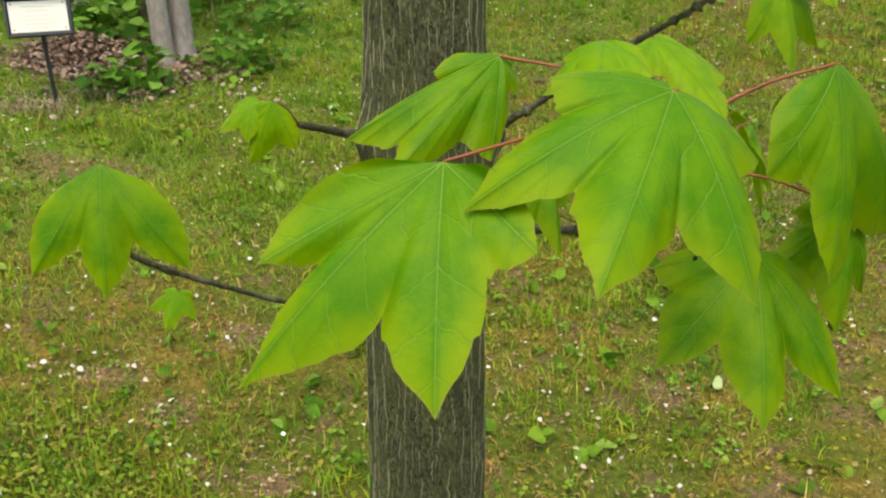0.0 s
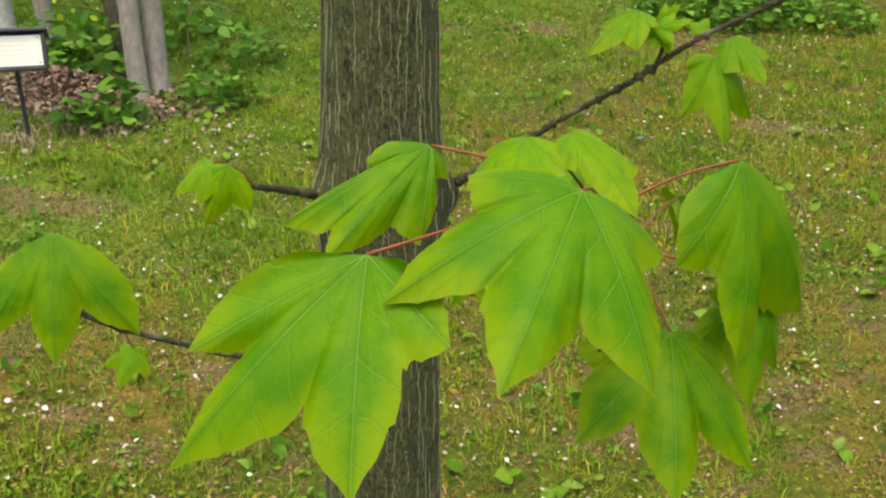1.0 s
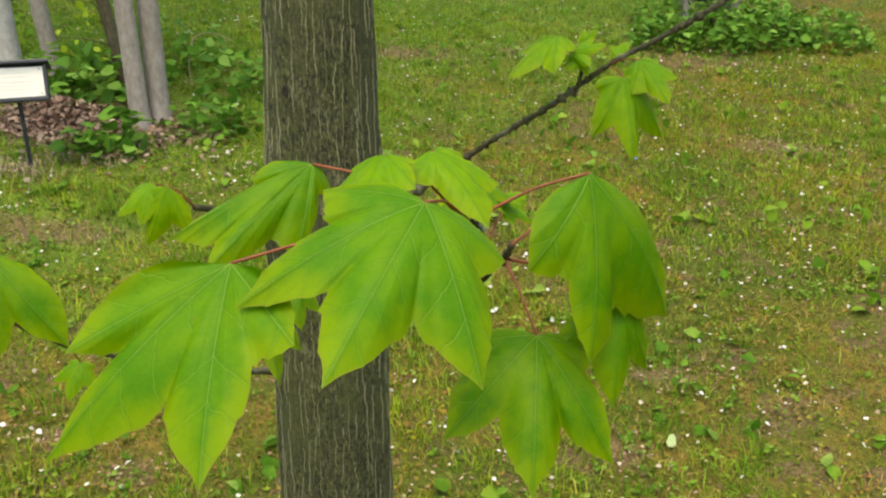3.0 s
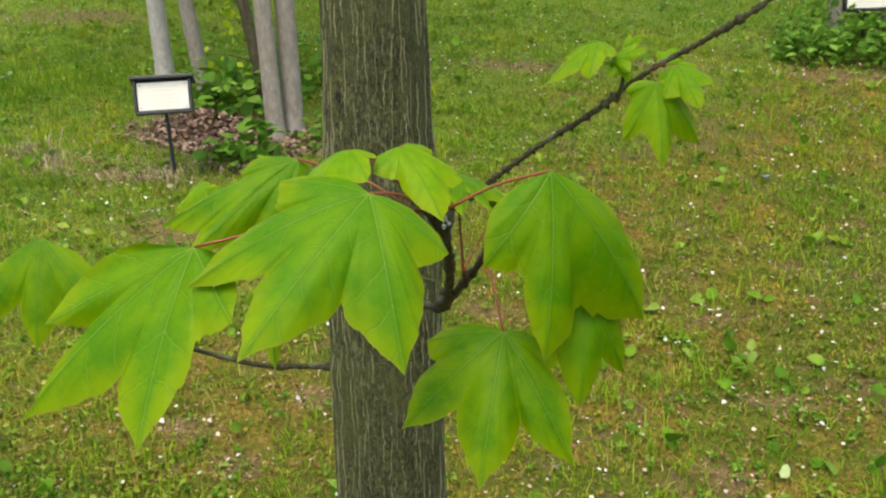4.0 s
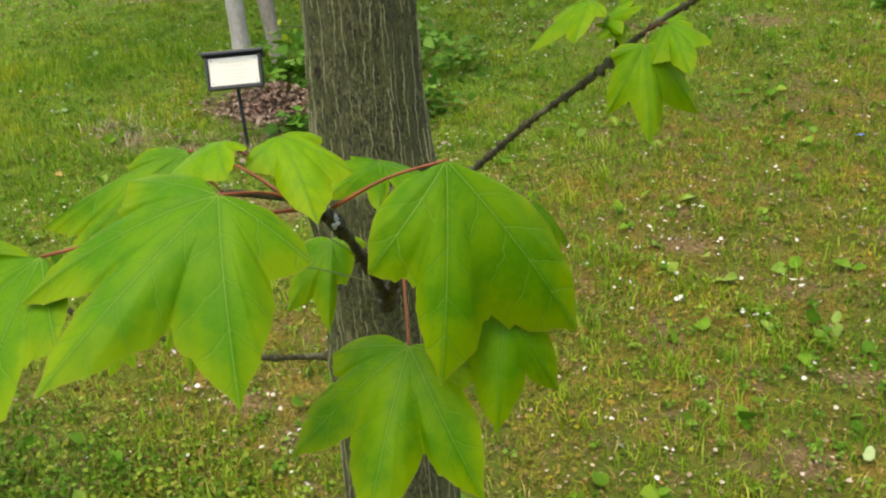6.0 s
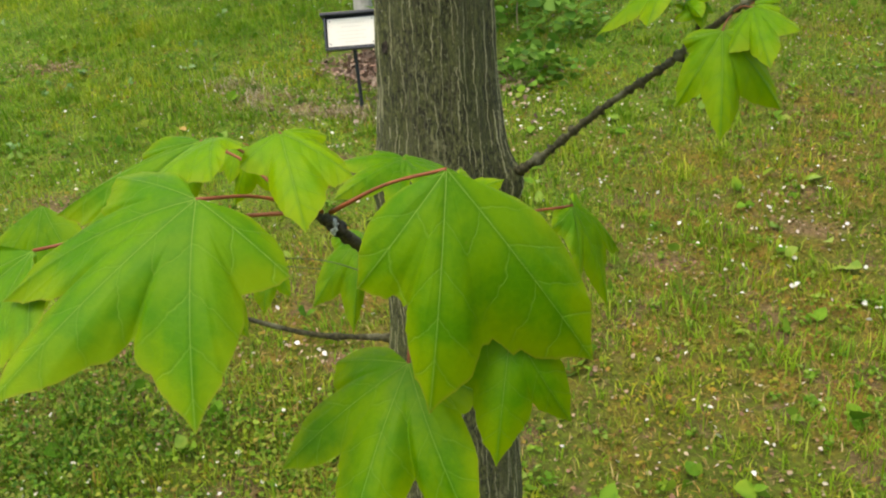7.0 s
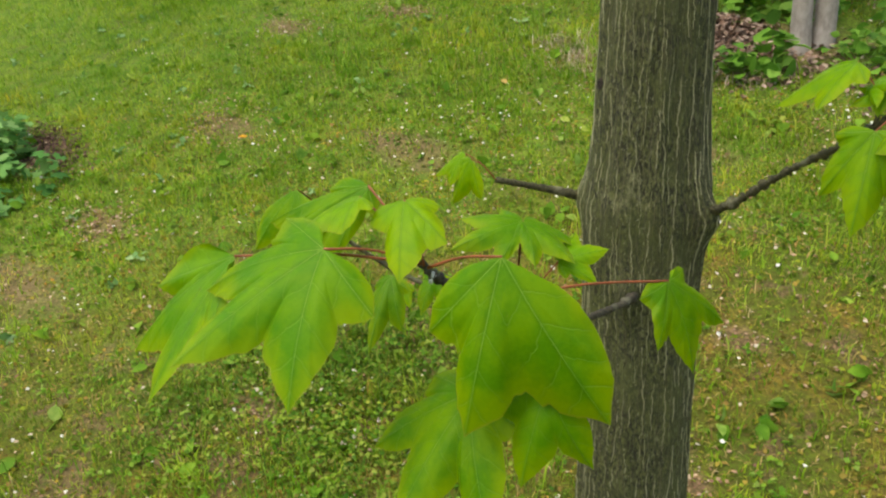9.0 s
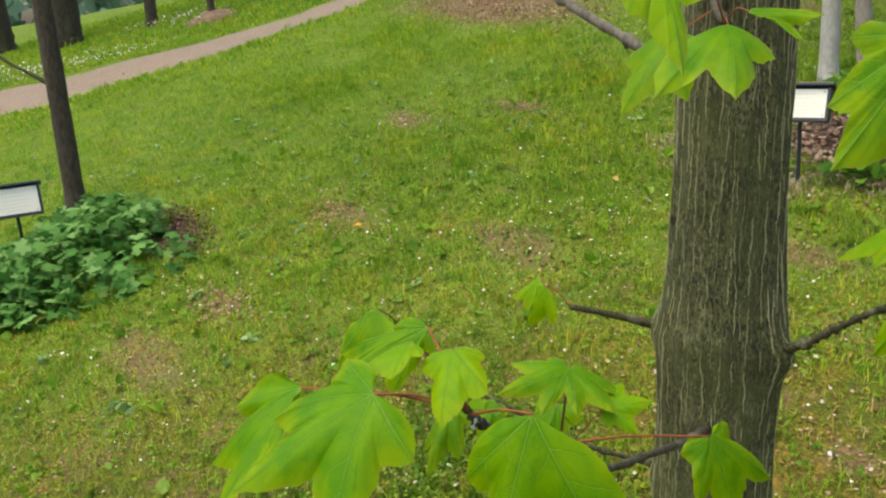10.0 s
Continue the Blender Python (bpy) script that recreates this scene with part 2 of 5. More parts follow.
def lawn_material():
    m, nodes, links, bsdf = material("lawn_soil")
    ob = coords(m)
    sep = nodes.new("ShaderNodeSeparateXYZ")
    links.new(ob, sep.inputs[0])
    big, mid, fine = noise_of(m, ob, 1.3, 4), noise_of(m, ob, 9, 4), noise_of(m, ob, 75, 5, 0.72)
    # moss and soil tones are darkened to carry the shade between blades
    moss = mixed(m, step_of(m, mid, 0.35, 0.65), (0.265, 0.178, 0.036), (0.115, 0.152, 0.015))
    col = mixed(m, step_of(m, big, 0.42, 0.62), moss, (0.090, 0.145, 0.015))
    soil = calc(m, "MULTIPLY", step_of(m, noise_of(m, ob, 5.2, 5, 0.68), 0.53, 0.61), 0.80)
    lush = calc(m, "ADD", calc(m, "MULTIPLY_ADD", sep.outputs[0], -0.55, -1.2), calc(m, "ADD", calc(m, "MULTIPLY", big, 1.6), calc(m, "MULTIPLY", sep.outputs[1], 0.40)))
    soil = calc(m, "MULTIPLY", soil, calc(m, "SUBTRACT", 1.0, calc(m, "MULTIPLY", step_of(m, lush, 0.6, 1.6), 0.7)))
    # lush tones carry less of that shade, so the far meadow stays brighter
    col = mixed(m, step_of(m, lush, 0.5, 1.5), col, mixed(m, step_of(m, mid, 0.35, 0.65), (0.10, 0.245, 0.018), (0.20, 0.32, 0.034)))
    col = mixed(m, soil, col, (0.21, 0.13, 0.082))
    for bx, by, sx, sy in BARE:
        dx, dy = calc(m, "DIVIDE", calc(m, "SUBTRACT", sep.outputs[0], bx), sx), calc(m, "DIVIDE", calc(m, "SUBTRACT", sep.outputs[1], by), sy)
        far = calc(m, "ADD", calc(m, "ADD", calc(m, "MULTIPLY", dx, dx), calc(m, "MULTIPLY", dy, dy)), calc(m, "MULTIPLY", mid, 3.0))
        col = mixed(m, calc(m, "MULTIPLY", calc(m, "SUBTRACT", 1.0, step_of(m, far, 1.4, 3.4)), 0.8), col, (0.27, 0.17, 0.108))
    col = mixed(m, step_of(m, fine, 0.42, 0.62), mixed(m, 0.72, col, (0.06, 0.055, 0.016)), col)
    links.new(col, bsdf.inputs["Base Color"])
    bsdf.inputs["Roughness"].default_value = 0.95
    bsdf.inputs["Specular IOR Level"].default_value = 0.1
    bumped(m, calc(m, "ADD", fine, calc(m, "MULTIPLY", mid, 0.4)), 0.6, 0.012)
    return m


def plain(name, colour, rough=0.5, metal=0.0, grain=0.15):
    m, nodes, links, bsdf = material(name)
    n = noise_of(m, coords(m), 60, 4)
    links.new(mixed(m, calc(m, "MULTIPLY", step_of(m, n, 0.4, 0.75), grain), colour, tuple(0.45 * c for c in colour)), bsdf.inputs["Base Color"])
    bsdf.inputs["Roughness"].default_value, bsdf.inputs["Metallic"].default_value = rough, metal
    return m


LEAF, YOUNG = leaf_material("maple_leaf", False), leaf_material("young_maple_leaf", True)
BARK = bark_material()
TWIG = rough_material("twig_bark", (0.014, 0.013, 0.008), (0.085, 0.075, 0.046), 330, (0.17, 0.18, 0.12), bump=0.9, depth=0.002)
LICHEN_TWIG = rough_material("lichened_twig_bark", (0.016, 0.016, 0.006), (0.090, 0.088, 0.036), 260, (0.23, 0.24, 0.15), bump=0.9, depth=0.002)
LICHEN = rough_material("pale_lichen", (0.32, 0.36, 0.34), (0.62, 0.66, 0.62), 500)
SEAM = rough_material("corky_seam", (0.160, 0.168, 0.080), (0.40, 0.40, 0.23), 420, (0.32, 0.31, 0.19))
SCRAPS = island_material("dead_scraps", [(0.19, 0.10, 0.065), (0.30, 0.17, 0.10), (0.38, 0.26, 0.16), (0.50, 0.40, 0.28), (0.24, 0.15, 0.10)], 0.8, 0.1)
STALK = plain("red_leaf_stalk", (0.25, 0.068, 0.020), 0.5, 0.0, 0.5)
KNOT = rough_material("knot_wood", (0.006, 0.005, 0.004), (0.05, 0.04, 0.025), 400)
GREEN_STALK = plain("green_leaf_stalk", (0.06, 0.09, 0.015), 0.5, 0.0, 0.4)
SOIL = rough_material("bare_soil", (0.09, 0.055, 0.032), (0.24, 0.15, 0.09), 60, (0.28, 0.19, 0.12), depth=0.01)
CLOVER = island_material("fresh_clover", [(0.055, 0.145, 0.014), (0.115, 0.25, 0.018), (0.19, 0.33, 0.024), (0.31, 0.42, 0.06), (0.24, 0.19, 0.05)], 0.5, 0.3, 0.15, clump=15)
PALE_WEED = island_material("pale_weed_leaves", [(0.13, 0.29, 0.07), (0.20, 0.37, 0.12), (0.30, 0.45, 0.20)], 0.5, 0.25)
GREY_BARK = rough_material("grey_bark", (0.21, 0.185, 0.155), (0.33, 0.30, 0.26), 38, (0.42, 0.39, 0.35), bump=0.35, stretch=0.5, depth=0.006)
PALE_BARK = rough_material("pale_bark", (0.34, 0.33, 0.30), (0.48, 0.47, 0.44), 34, (0.58, 0.57, 0.54), bump=0.3, stretch=0.6, depth=0.006)
LIMB_BARK = rough_material("limb_bark", (0.06, 0.055, 0.042), (0.17, 0.155, 0.125), 120, (0.22, 0.21, 0.17), stretch=0.5, depth=0.003)
BROWN_BARK = rough_material("brown_bark", (0.018, 0.014, 0.009), (0.062, 0.048, 0.030), 55, (0.065, 0.065, 0.032), stretch=0.3, depth=0.006)
MOSSY_BARK = rough_material("mossy_brown_bark", (0.05, 0.042, 0.02), (0.13, 0.11, 0.06), 50, (0.11, 0.125, 0.05), stretch=0.4, depth=0.004)
LIME = island_material("lime_young_leaves", [(0.30, 0.44, 0.02), (0.40, 0.54, 0.03), (0.46, 0.58, 0.06)], 0.55, 0.35, 0.1)
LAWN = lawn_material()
GRASS = island_material("grass_blades", [(0.35, 0.28, 0.055), (0.18, 0.26, 0.017), (0.12, 0.225, 0.013), (0.22, 0.31, 0.021), (0.34, 0.33, 0.065)], 0.55, 0.35, 0.2, clump=17)
LUSH = island_material("lush_grass", [(0.14, 0.285, 0.014), (0.225, 0.40, 0.018), (0.30, 0.465, 0.026), (0.44, 0.51, 0.075)], 0.5, 0.4, clump=8, spec=0.15)
THATCH = island_material("thatch", [(0.19, 0.10, 0.052), (0.37, 0.22, 0.07), (0.43, 0.30, 0.11), (0.53, 0.42, 0.21), (0.37, 0.31, 0.045), (0.25, 0.28, 0.022), (0.15, 0.24, 0.014), (0.31, 0.18, 0.09)], 0.8, 0.15, 0.15, clump=6)
WEED = island_material("weed_leaves", [(0.10, 0.22, 0.02), (0.17, 0.33, 0.025), (0.22, 0.38, 0.04), (0.32, 0.44, 0.10)], 0.6, 0.3, 0.1, clump=17)
PETAL = island_material("fallen_petals", [(0.50, 0.42, 0.30), (0.66, 0.60, 0.48), (0.80, 0.79, 0.74), (0.84, 0.83, 0.80), (0.62, 0.50, 0.40), (0.72, 0.68, 0.54)], 0.6, 0.3)
LITTER = island_material("leaf_litter", [(0.07, 0.045, 0.03), (0.20, 0.125, 0.085), (0.33, 0.22, 0.16), (0.48, 0.38, 0.29), (0.12, 0.08, 0.055)], 0.8, 0.1)
DARK_LITTER = island_material("dark_litter", [(0.05, 0.032, 0.02), (0.11, 0.065, 0.04), (0.17, 0.11, 0.075), (0.08, 0.05, 0.032)], 0.85, 0.1)
STRAW = island_material("dry_stalks", [(0.33, 0.26, 0.15), (0.44, 0.36, 0.23), (0.26, 0.18, 0.11), (0.52, 0.45, 0.33), (0.24, 0.26, 0.06)], 0.8, 0.1)
COVER = island_material("bed_leaves", [(0.07, 0.18, 0.025), (0.12, 0.28, 0.03), (0.17, 0.36, 0.04), (0.24, 0.42, 0.08)], 0.6, 0.3, 0.1)
MOSS = island_material("moss_tufts", [(0.26, 0.14, 0.05), (0.38, 0.27, 0.055), (0.22, 0.28, 0.02), (0.13, 0.23, 0.015), (0.32, 0.37, 0.032), (0.12, 0.085, 0.028), (0.35, 0.29, 0.085)], 0.8, 0.2, 0.15, clump=13)
CROWN = island_material("tree_leaves", [(0.04, 0.11, 0.012), (0.08, 0.19, 0.015), (0.13, 0.26, 0.02)], 0.5, 0.3)
# distance haze is put into these pale bluish leaf colours
FAR_LEAF = island_material("hazed_far_leaves", [(0.10, 0.19, 0.14), (0.17, 0.30, 0.22), (0.24, 0.39, 0.28), (0.30, 0.45, 0.30)], 0.7, 0.3, 0.1)
# dark paint, with a blue tinge of reflected sky put into the colour
FRAME = plain("dark_painted_metal", (0.020, 0.026, 0.036), 0.38, 0.0, 0.3)
PAPER = plain("label_paper", (0.80, 0.79, 0.70), 0.55, 0.0, 0.06)
INK = plain("faded_print", (0.72, 0.71, 0.63), 0.7)
GRAVEL = rough_material("gravel", (0.15, 0.115, 0.08), (0.28, 0.215, 0.16), 40, (0.19, 0.16, 0.10), depth=0.01)
YELLOW = plain("yellow_petals", (0.80, 0.42, 0.01), 0.6)
OCHRE = plain("ochre_dead_leaf", (0.50, 0.33, 0.09), 0.7)
BLUE_COVER = island_material("lobed_bed_leaves", [(0.04, 0.135, 0.025), (0.08, 0.23, 0.045), (0.14, 0.32, 0.075), (0.24, 0.42, 0.14)], 0.6, 0.3, 0.1)
BLUE = plain("blue_petals", (0.20, 0.26, 0.62), 0.6)
PALE_LEAF = plain("pale_leaf", (0.34, 0.44, 0.18), 0.55)

# ---- builders ----


def mesh_from(name, verts, faces, smooth=True):
    me = bpy.data.meshes.new(name)
    me.from_pydata([tuple(v) for v in verts], [], faces)
    if smooth:
        me.polygons.foreach_set("use_smooth", [True] * len(me.polygons))
    me.update()
    return me


def mesh_arrays(name, verts, quads, tris):
    """A large mesh from arrays: verts (n, 3), quads (m, 4), tris (k, 3)."""
    me = bpy.data.meshes.new(name)
    me.vertices.add(len(verts))
    me.vertices.foreach_set("co", np.asarray(verts, np.float32).ravel())
    loops = np.concatenate([np.asarray(quads).ravel(), np.asarray(tris).ravel()]).astype(np.int32)
    me.loops.add(len(loops))
    me.loops.foreach_set("vertex_index", loops)
    count = np.concatenate([np.full(len(quads), 4), np.full(len(tris), 3)])
    start = np.concatenate([[0], np.cumsum(count)[:-1]]).astype(np.int32)
    me.polygons.add(len(count))
    me.polygons.foreach_set("loop_start", start)
    me.update(calc_edges=True)
    me.validate()
    return me


def part(name, me, mat, parent=None, label=""):
    ob = new(name, me)
    if mat and not me.materials:
        me.materials.append(mat)
    ob.parent = parent
    return tagged(ob, label)


def thing(name, label, category, place=(0, 0, 0), group="", kind=""):
    ob = new(name)
    ob.location = place
    ob.empty_display_size = 0.05
    return tagged(ob, label, category, group, kind)


def glide(points, steps):
    """Catmull-Rom through rows of (x, y, z, radius)."""
    p = np.array(points, float)
    p = np.vstack([2 * p[0] - p[1], p, 2 * p[-1] - p[-2]])
    out = []
    for i in range(1, len(p) - 2):
        for k in range(steps):
            t = k / steps
            out.append(0.5 * ((2 * p[i]) + (p[i + 1] - p[i - 1]) * t + (2 * p[i - 1] - 5 * p[i] + 4 * p[i + 1] - p[i + 2]) * t * t
                              + (3 * p[i] - p[i - 1] - 3 * p[i + 1] + p[i + 2]) * t ** 3))
    out.append(p[-2])
    return np.array(out)


def tube(name, points, sides=10, steps=6, rough=0.0, seed=0, knots=0):
    """A tapering, uneven rod through rows of (x, y, z, radius), closed at both ends."""
    rng = np.random.default_rng(seed)
    path = glide(points, steps)
    verts, faces = [], []
    n = len(path)
    swell = 1 + rough * rng.normal(0, 1, n)
    for k in rng.integers(1, max(2, n - 1), knots):
        swell[k] += 0.55
    for i, (x, y, z, r) in enumerate(path):
        d = Vector(path[min(i + 1, n - 1)][:3] - path[max(i - 1, 0)][:3]).normalized()
        a = d.orthogonal().normalized() if i == 0 else (a - d * a.dot(d)).normalized()
        b = d.cross(a)
        for k in range(sides):
            t = 2 * math.pi * k / sides
            w = float(r * swell[i] * (1 + rough * rng.normal(0, 0.8)))
            verts.append(Vector((x, y, z)) + w * (math.cos(t) * a + math.sin(t) * b))
    for i in range(n - 1):
        for k in range(sides):
            j = (k + 1) % sides
            faces.append((i * sides + k, i * sides + j, (i + 1) * sides + j, (i + 1) * sides + k))
    faces.append(tuple(range(sides))[::-1])
    faces.append(tuple((n - 1) * sides + k for k in range(sides)))
    return mesh_from(name, verts, faces)


def box(name, sx, sy, sz, bevel=0.003):
    bm = bmesh.new()
    bmesh.ops.create_cube(bm, size=1)
    bmesh.ops.scale(bm, vec=(sx, sy, sz), verts=bm.verts)
    bmesh.ops.bevel(bm, geom=bm.edges, offset=bevel, segments=2, affect="EDGES", profile=0.6)
    me = bpy.data.meshes.new(name)
    bm.to_mesh(me)
    bm.free()
    return me


def hilly(x, y):
    """Height of the hillside lawn, a steady slope that eases off far away."""
    x, y = np.asarray(x, float), np.asarray(y, float)
    r = np.hypot(x, y) + 1e-6
    ease = np.where(r < 13, 1.0, (13 + 5 * (1 - np.exp(-(r - 13) / 6))) / r)
    z = (-0.0712 * x + 0.2095 * y) * ease
    near = np.exp(-(r / 14) ** 2)
    z = z + near * (0.010 * np.sin(3.1 * x + 0.7) * np.sin(2.6 * y + 1.1) + 0.006 * np.sin(7.3 * x + 2 * np.sin(3 * y)) * np.sin(6.1 * y))
    return z


# outline of a lobe between its tip (0) and the sinus (1): a drawn-out tip, a faint tooth on the shoulder, full sides
GAP = ((0, 1), (0.018, 0.975), (0.04, 0.935), (0.07, 0.885), (0.105, 0.835), (0.15, 0.785), (0.21, 0.735), (0.28, 0.69), (0.33, 0.66), (0.35, 0.615), (0.42, 0.55), (0.52, 0.46), (0.62, 0.375), (0.72, 0.29), (0.81, 0.205), (0.89, 0.12), (0.95, 0.05), (1, 0))


def leaf_mesh(lobes, sinus=0.67, pillow=0.026, wave=0.024, seed=0, rings=14, arch=0.055):
    """A palmate maple blade. Each lobe is (angle from the midrib, length, lift of its tip); base at the origin, midrib along +y, upper face +z."""
    rng = np.random.default_rng(seed)
    lobes = [q for i, q in enumerate(sorted(lobes)) if i == 0 or q[0] - sorted(lobes)[i - 1][0] > 9]
    size = max(l for _, l, _ in lobes)
    gx, gy = zip(*GAP)
    us = np.array(gx)
    cols = []  # angle, radius, lift, angle to the nearest rib, share between ribs, share from a tip to the gap
    first, last = lobes[0], lobes[-1]
    for u in us[::-1]:
        g = np.interp(u, gx, gy)
        end = 0.30 * first[1]
        cols.append((first[0] - 30 * u, end + (first[1] - end) * (0.6 * g + 0.4 * (1 - u ** 1.6)), first[2] * (1 - 0.4 * u), 30 * u, 0, u))
    for (a0, l0, z0), (a1, l1, z1) in zip(lobes, lobes[1:]):
        half = (a1 - a0) / 2
        chord = 2 * l0 * l1 * math.cos(math.radians(half)) / (l0 + l1)
        low = min(0.93 * min(l0, l1), chord * (0.86 if min(l0, l1) < 0.66 * size else sinus))
        tilt = 0.10 * rng.normal()
        for u in us[1:]:
            g = np.interp(u, gx, gy)
            cols.append((a0 + half * u * (1 + tilt * u), low + (l0 - low) * g, 0, half * u, u / 2, u))
        for u in us[-2::-1]:
            g = np.interp(u, gx, gy)
            cols.append((a1 - half * u * (1 - tilt * u), low + (l1 - low) * g, 0, half * u, 1 - u / 2, u))
        for k in range(len(cols) - 2 * (len(us) - 1), len(cols)):
            a, r, _, d, v, u = cols[k]
            s = v * v * (3 - 2 * v)
            cols[k] = (a, r, (z0 * (1 - s) / max(l0, 1e-4) + z1 * s / max(l1, 1e-4)) * r, d, v, u)
    for u in us[1:]:
        g = np.interp(u, gx, gy)
        end = 0.30 * last[1]
        cols.append((last[0] + 30 * u, end + (last[1] - end) * (0.6 * g + 0.4 * (1 - u ** 1.6)), last[2] * (1 - 0.4 * u), 30 * u, 0, u))
    cols = np.array(cols)
    n = len(cols)
    ph = rng.uniform(0, 6.28, 5)
    free = np.sin(0.5 * np.pi * cols[:, 5]) ** 2
    jag = 1 + free * (0.020 * np.sin(cols[:, 0] * 0.31 + ph[0]) + 0.012 * np.sin(cols[:, 0] * 0.83 + ph[1]) + rng.normal(0, 0.014, n))
    rad, ang = cols[:, 1] * jag, np.radians(cols[:, 0])
    steps = np.linspace(0, 1, rings + 1)[1:] ** 0.9
    verts, uvs, rho = [(0, 0, 0)], [(0, 0)], [0.0]
    for f in steps:
        r = rad * f
        z = cols[:, 2] * f ** 1.7
        z = z + arch * size * 4 * f * (1 - f) * (cols[:, 1] / size) ** 1.5
        z = z + pillow * size * np.sin(np.pi * cols[:, 4]) ** 0.9 * np.sin(np.pi * min(f, 0.95)) ** 1.3 * 0.8
        z = z + wave * size * f ** 2.2 * free * (np.sin(4.3 * ang + ph[2]) + 0.6 * np.sin(9.7 * ang + ph[3]) + 0.3 * np.sin(23 * ang + ph[4]))
        for k in range(n):
            verts.append((r[k] * math.sin(ang[k]), r[k] * math.cos(ang[k]), z[k]))
            d = math.radians(cols[k, 3])
            uvs.append((r[k] * math.sin(d) / size, r[k] * math.cos(d) / size))
            rho.append(f)
    faces = [(0, 1 + k + 1, 1 + k) for k in range(n - 1)]
    for i in range(rings - 1):
        a = 1 + i * n
        faces += [(a + k, a + k + 1, a + n + k + 1, a + n + k) for k in range(n - 1)]
    me = mesh_from("leaf", verts, faces)
    uv = me.uv_layers.new(name="vein")
    idx = np.empty(len(me.loops), np.int32)
    me.loops.foreach_get("vertex_index", idx)
    uv.data.foreach_set("uv", np.array(uvs, np.float32)[idx].ravel())
    at = me.attributes.new("rho", "FLOAT", "POINT")
    at.data.foreach_set("value", np.array(rho, np.float32))
    return me


def stalk_between(a, b, sag, r=0.0011):
    a, b = np.array(a, float), np.array(b, float)
    mid = 0.5 * (a + b) + np.array([0, 0, sag])
    return tube("leaf_stalk", [(*a, r * 1.5), (*mid, r), (*b, r * 1.1)], 7, 6)

# ---- the hillside ----
g = np.linspace(-1, 1, 261)
gx_ = -1.2 + 0.9 * np.sinh(6.6 * g) * 1.05
gy_ = 1.6 + 0.9 * np.sinh(6.6 * g) * 1.05
GX, GY = np.meshgrid(gx_, gy_)
GZ = hilly(GX, GY)
k = np.arange(260 * 261).reshape(260, 261)[:, :260].ravel()
ground = new("ground", mesh_arrays("ground", np.stack([GX.ravel(), GY.ravel(), GZ.ravel()], 1),
                                   np.stack([k, k + 1, k + 262, k + 261], 1), np.zeros((0, 3), int)))
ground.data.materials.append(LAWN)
ground.data.polygons.foreach_set("use_smooth", [True] * len(ground.data.polygons))
tagged(ground, "mossy sloping lawn with bare brown patches", "lawn", kind="structure")

# ---- the striped maple in the middle ----
maple = thing("maple_tree", "young maple with pale-striped olive bark and large fresh leaves", "tree")


def trunk_axis(z):
    return 0.0279 + 0.0195 * (z - 1.3), -0.0193 + 0.023 * (z - 1.3)


PROFILE_Z = (-0.12, 0.0, 0.12, 0.35, 0.95, 1.06, 1.14, 1.20, 1.26, 1.295, 1.335, 1.38, 1.45, 1.6, 2.4, 3.4, 4.6)
PROFILE_R = (0.115, 0.095, 0.080, 0.070, 0.0635, 0.0618, 0.061, 0.0615, 0.0640, 0.0655, 0.0600, 0.0558, 0.0538, 0.0515, 0.046, 0.032, 0.008)


# swollen collars where limbs leave the trunk: angle, height, swelling
COLLARS = ((10, 1.282, 0.013), (-144, 1.292, 0.008), (-66, 1.212, 0.010), (-140, 1.118, 0.005))


def on_trunk(t, z, proud=0.0):
    """A point of the trunk's uneven surface at the angle t and height z."""
    cx, cy = trunk_axis(z)
    w = 0.0011 * math.sin(9 * t + 3 * math.sin(5 * z)) + 0.0009 * math.sin(17 * t - 4 * z + 2 * math.sin(11 * z))
    w += 0.0022 * noise.noise(Vector((5 * math.cos(t), 5 * math.sin(t), 9 * z)))
    for a, h, up in COLLARS:
        d = (t - radians(a) + math.pi) % (2 * math.pi) - math.pi
        w += up * math.exp(-(d / 0.24) ** 2 - ((z - h) / 0.022) ** 2)
    r = float(np.interp(z, PROFILE_Z, PROFILE_R)) + w + proud
    return cx + r * math.cos(t), cy + r * math.sin(t), z


def crust(c, r):
    """A small lumpy crust of lichen."""
    rng = np.random.default_rng(3)
    bm = bmesh.new()
    for k in range(7):
        o = rng.normal(0, 0.55, 3) * r
        bmesh.ops.create_icosphere(bm, subdivisions=1, radius=r * rng.uniform(0.35, 0.6), matrix=Matrix.Translation((c[0] + o[0], c[1] + o[1], c[2] + o[2])))
    me = bpy.data.meshes.new("lichen")
    bm.to_mesh(me)
    bm.free()
    return me


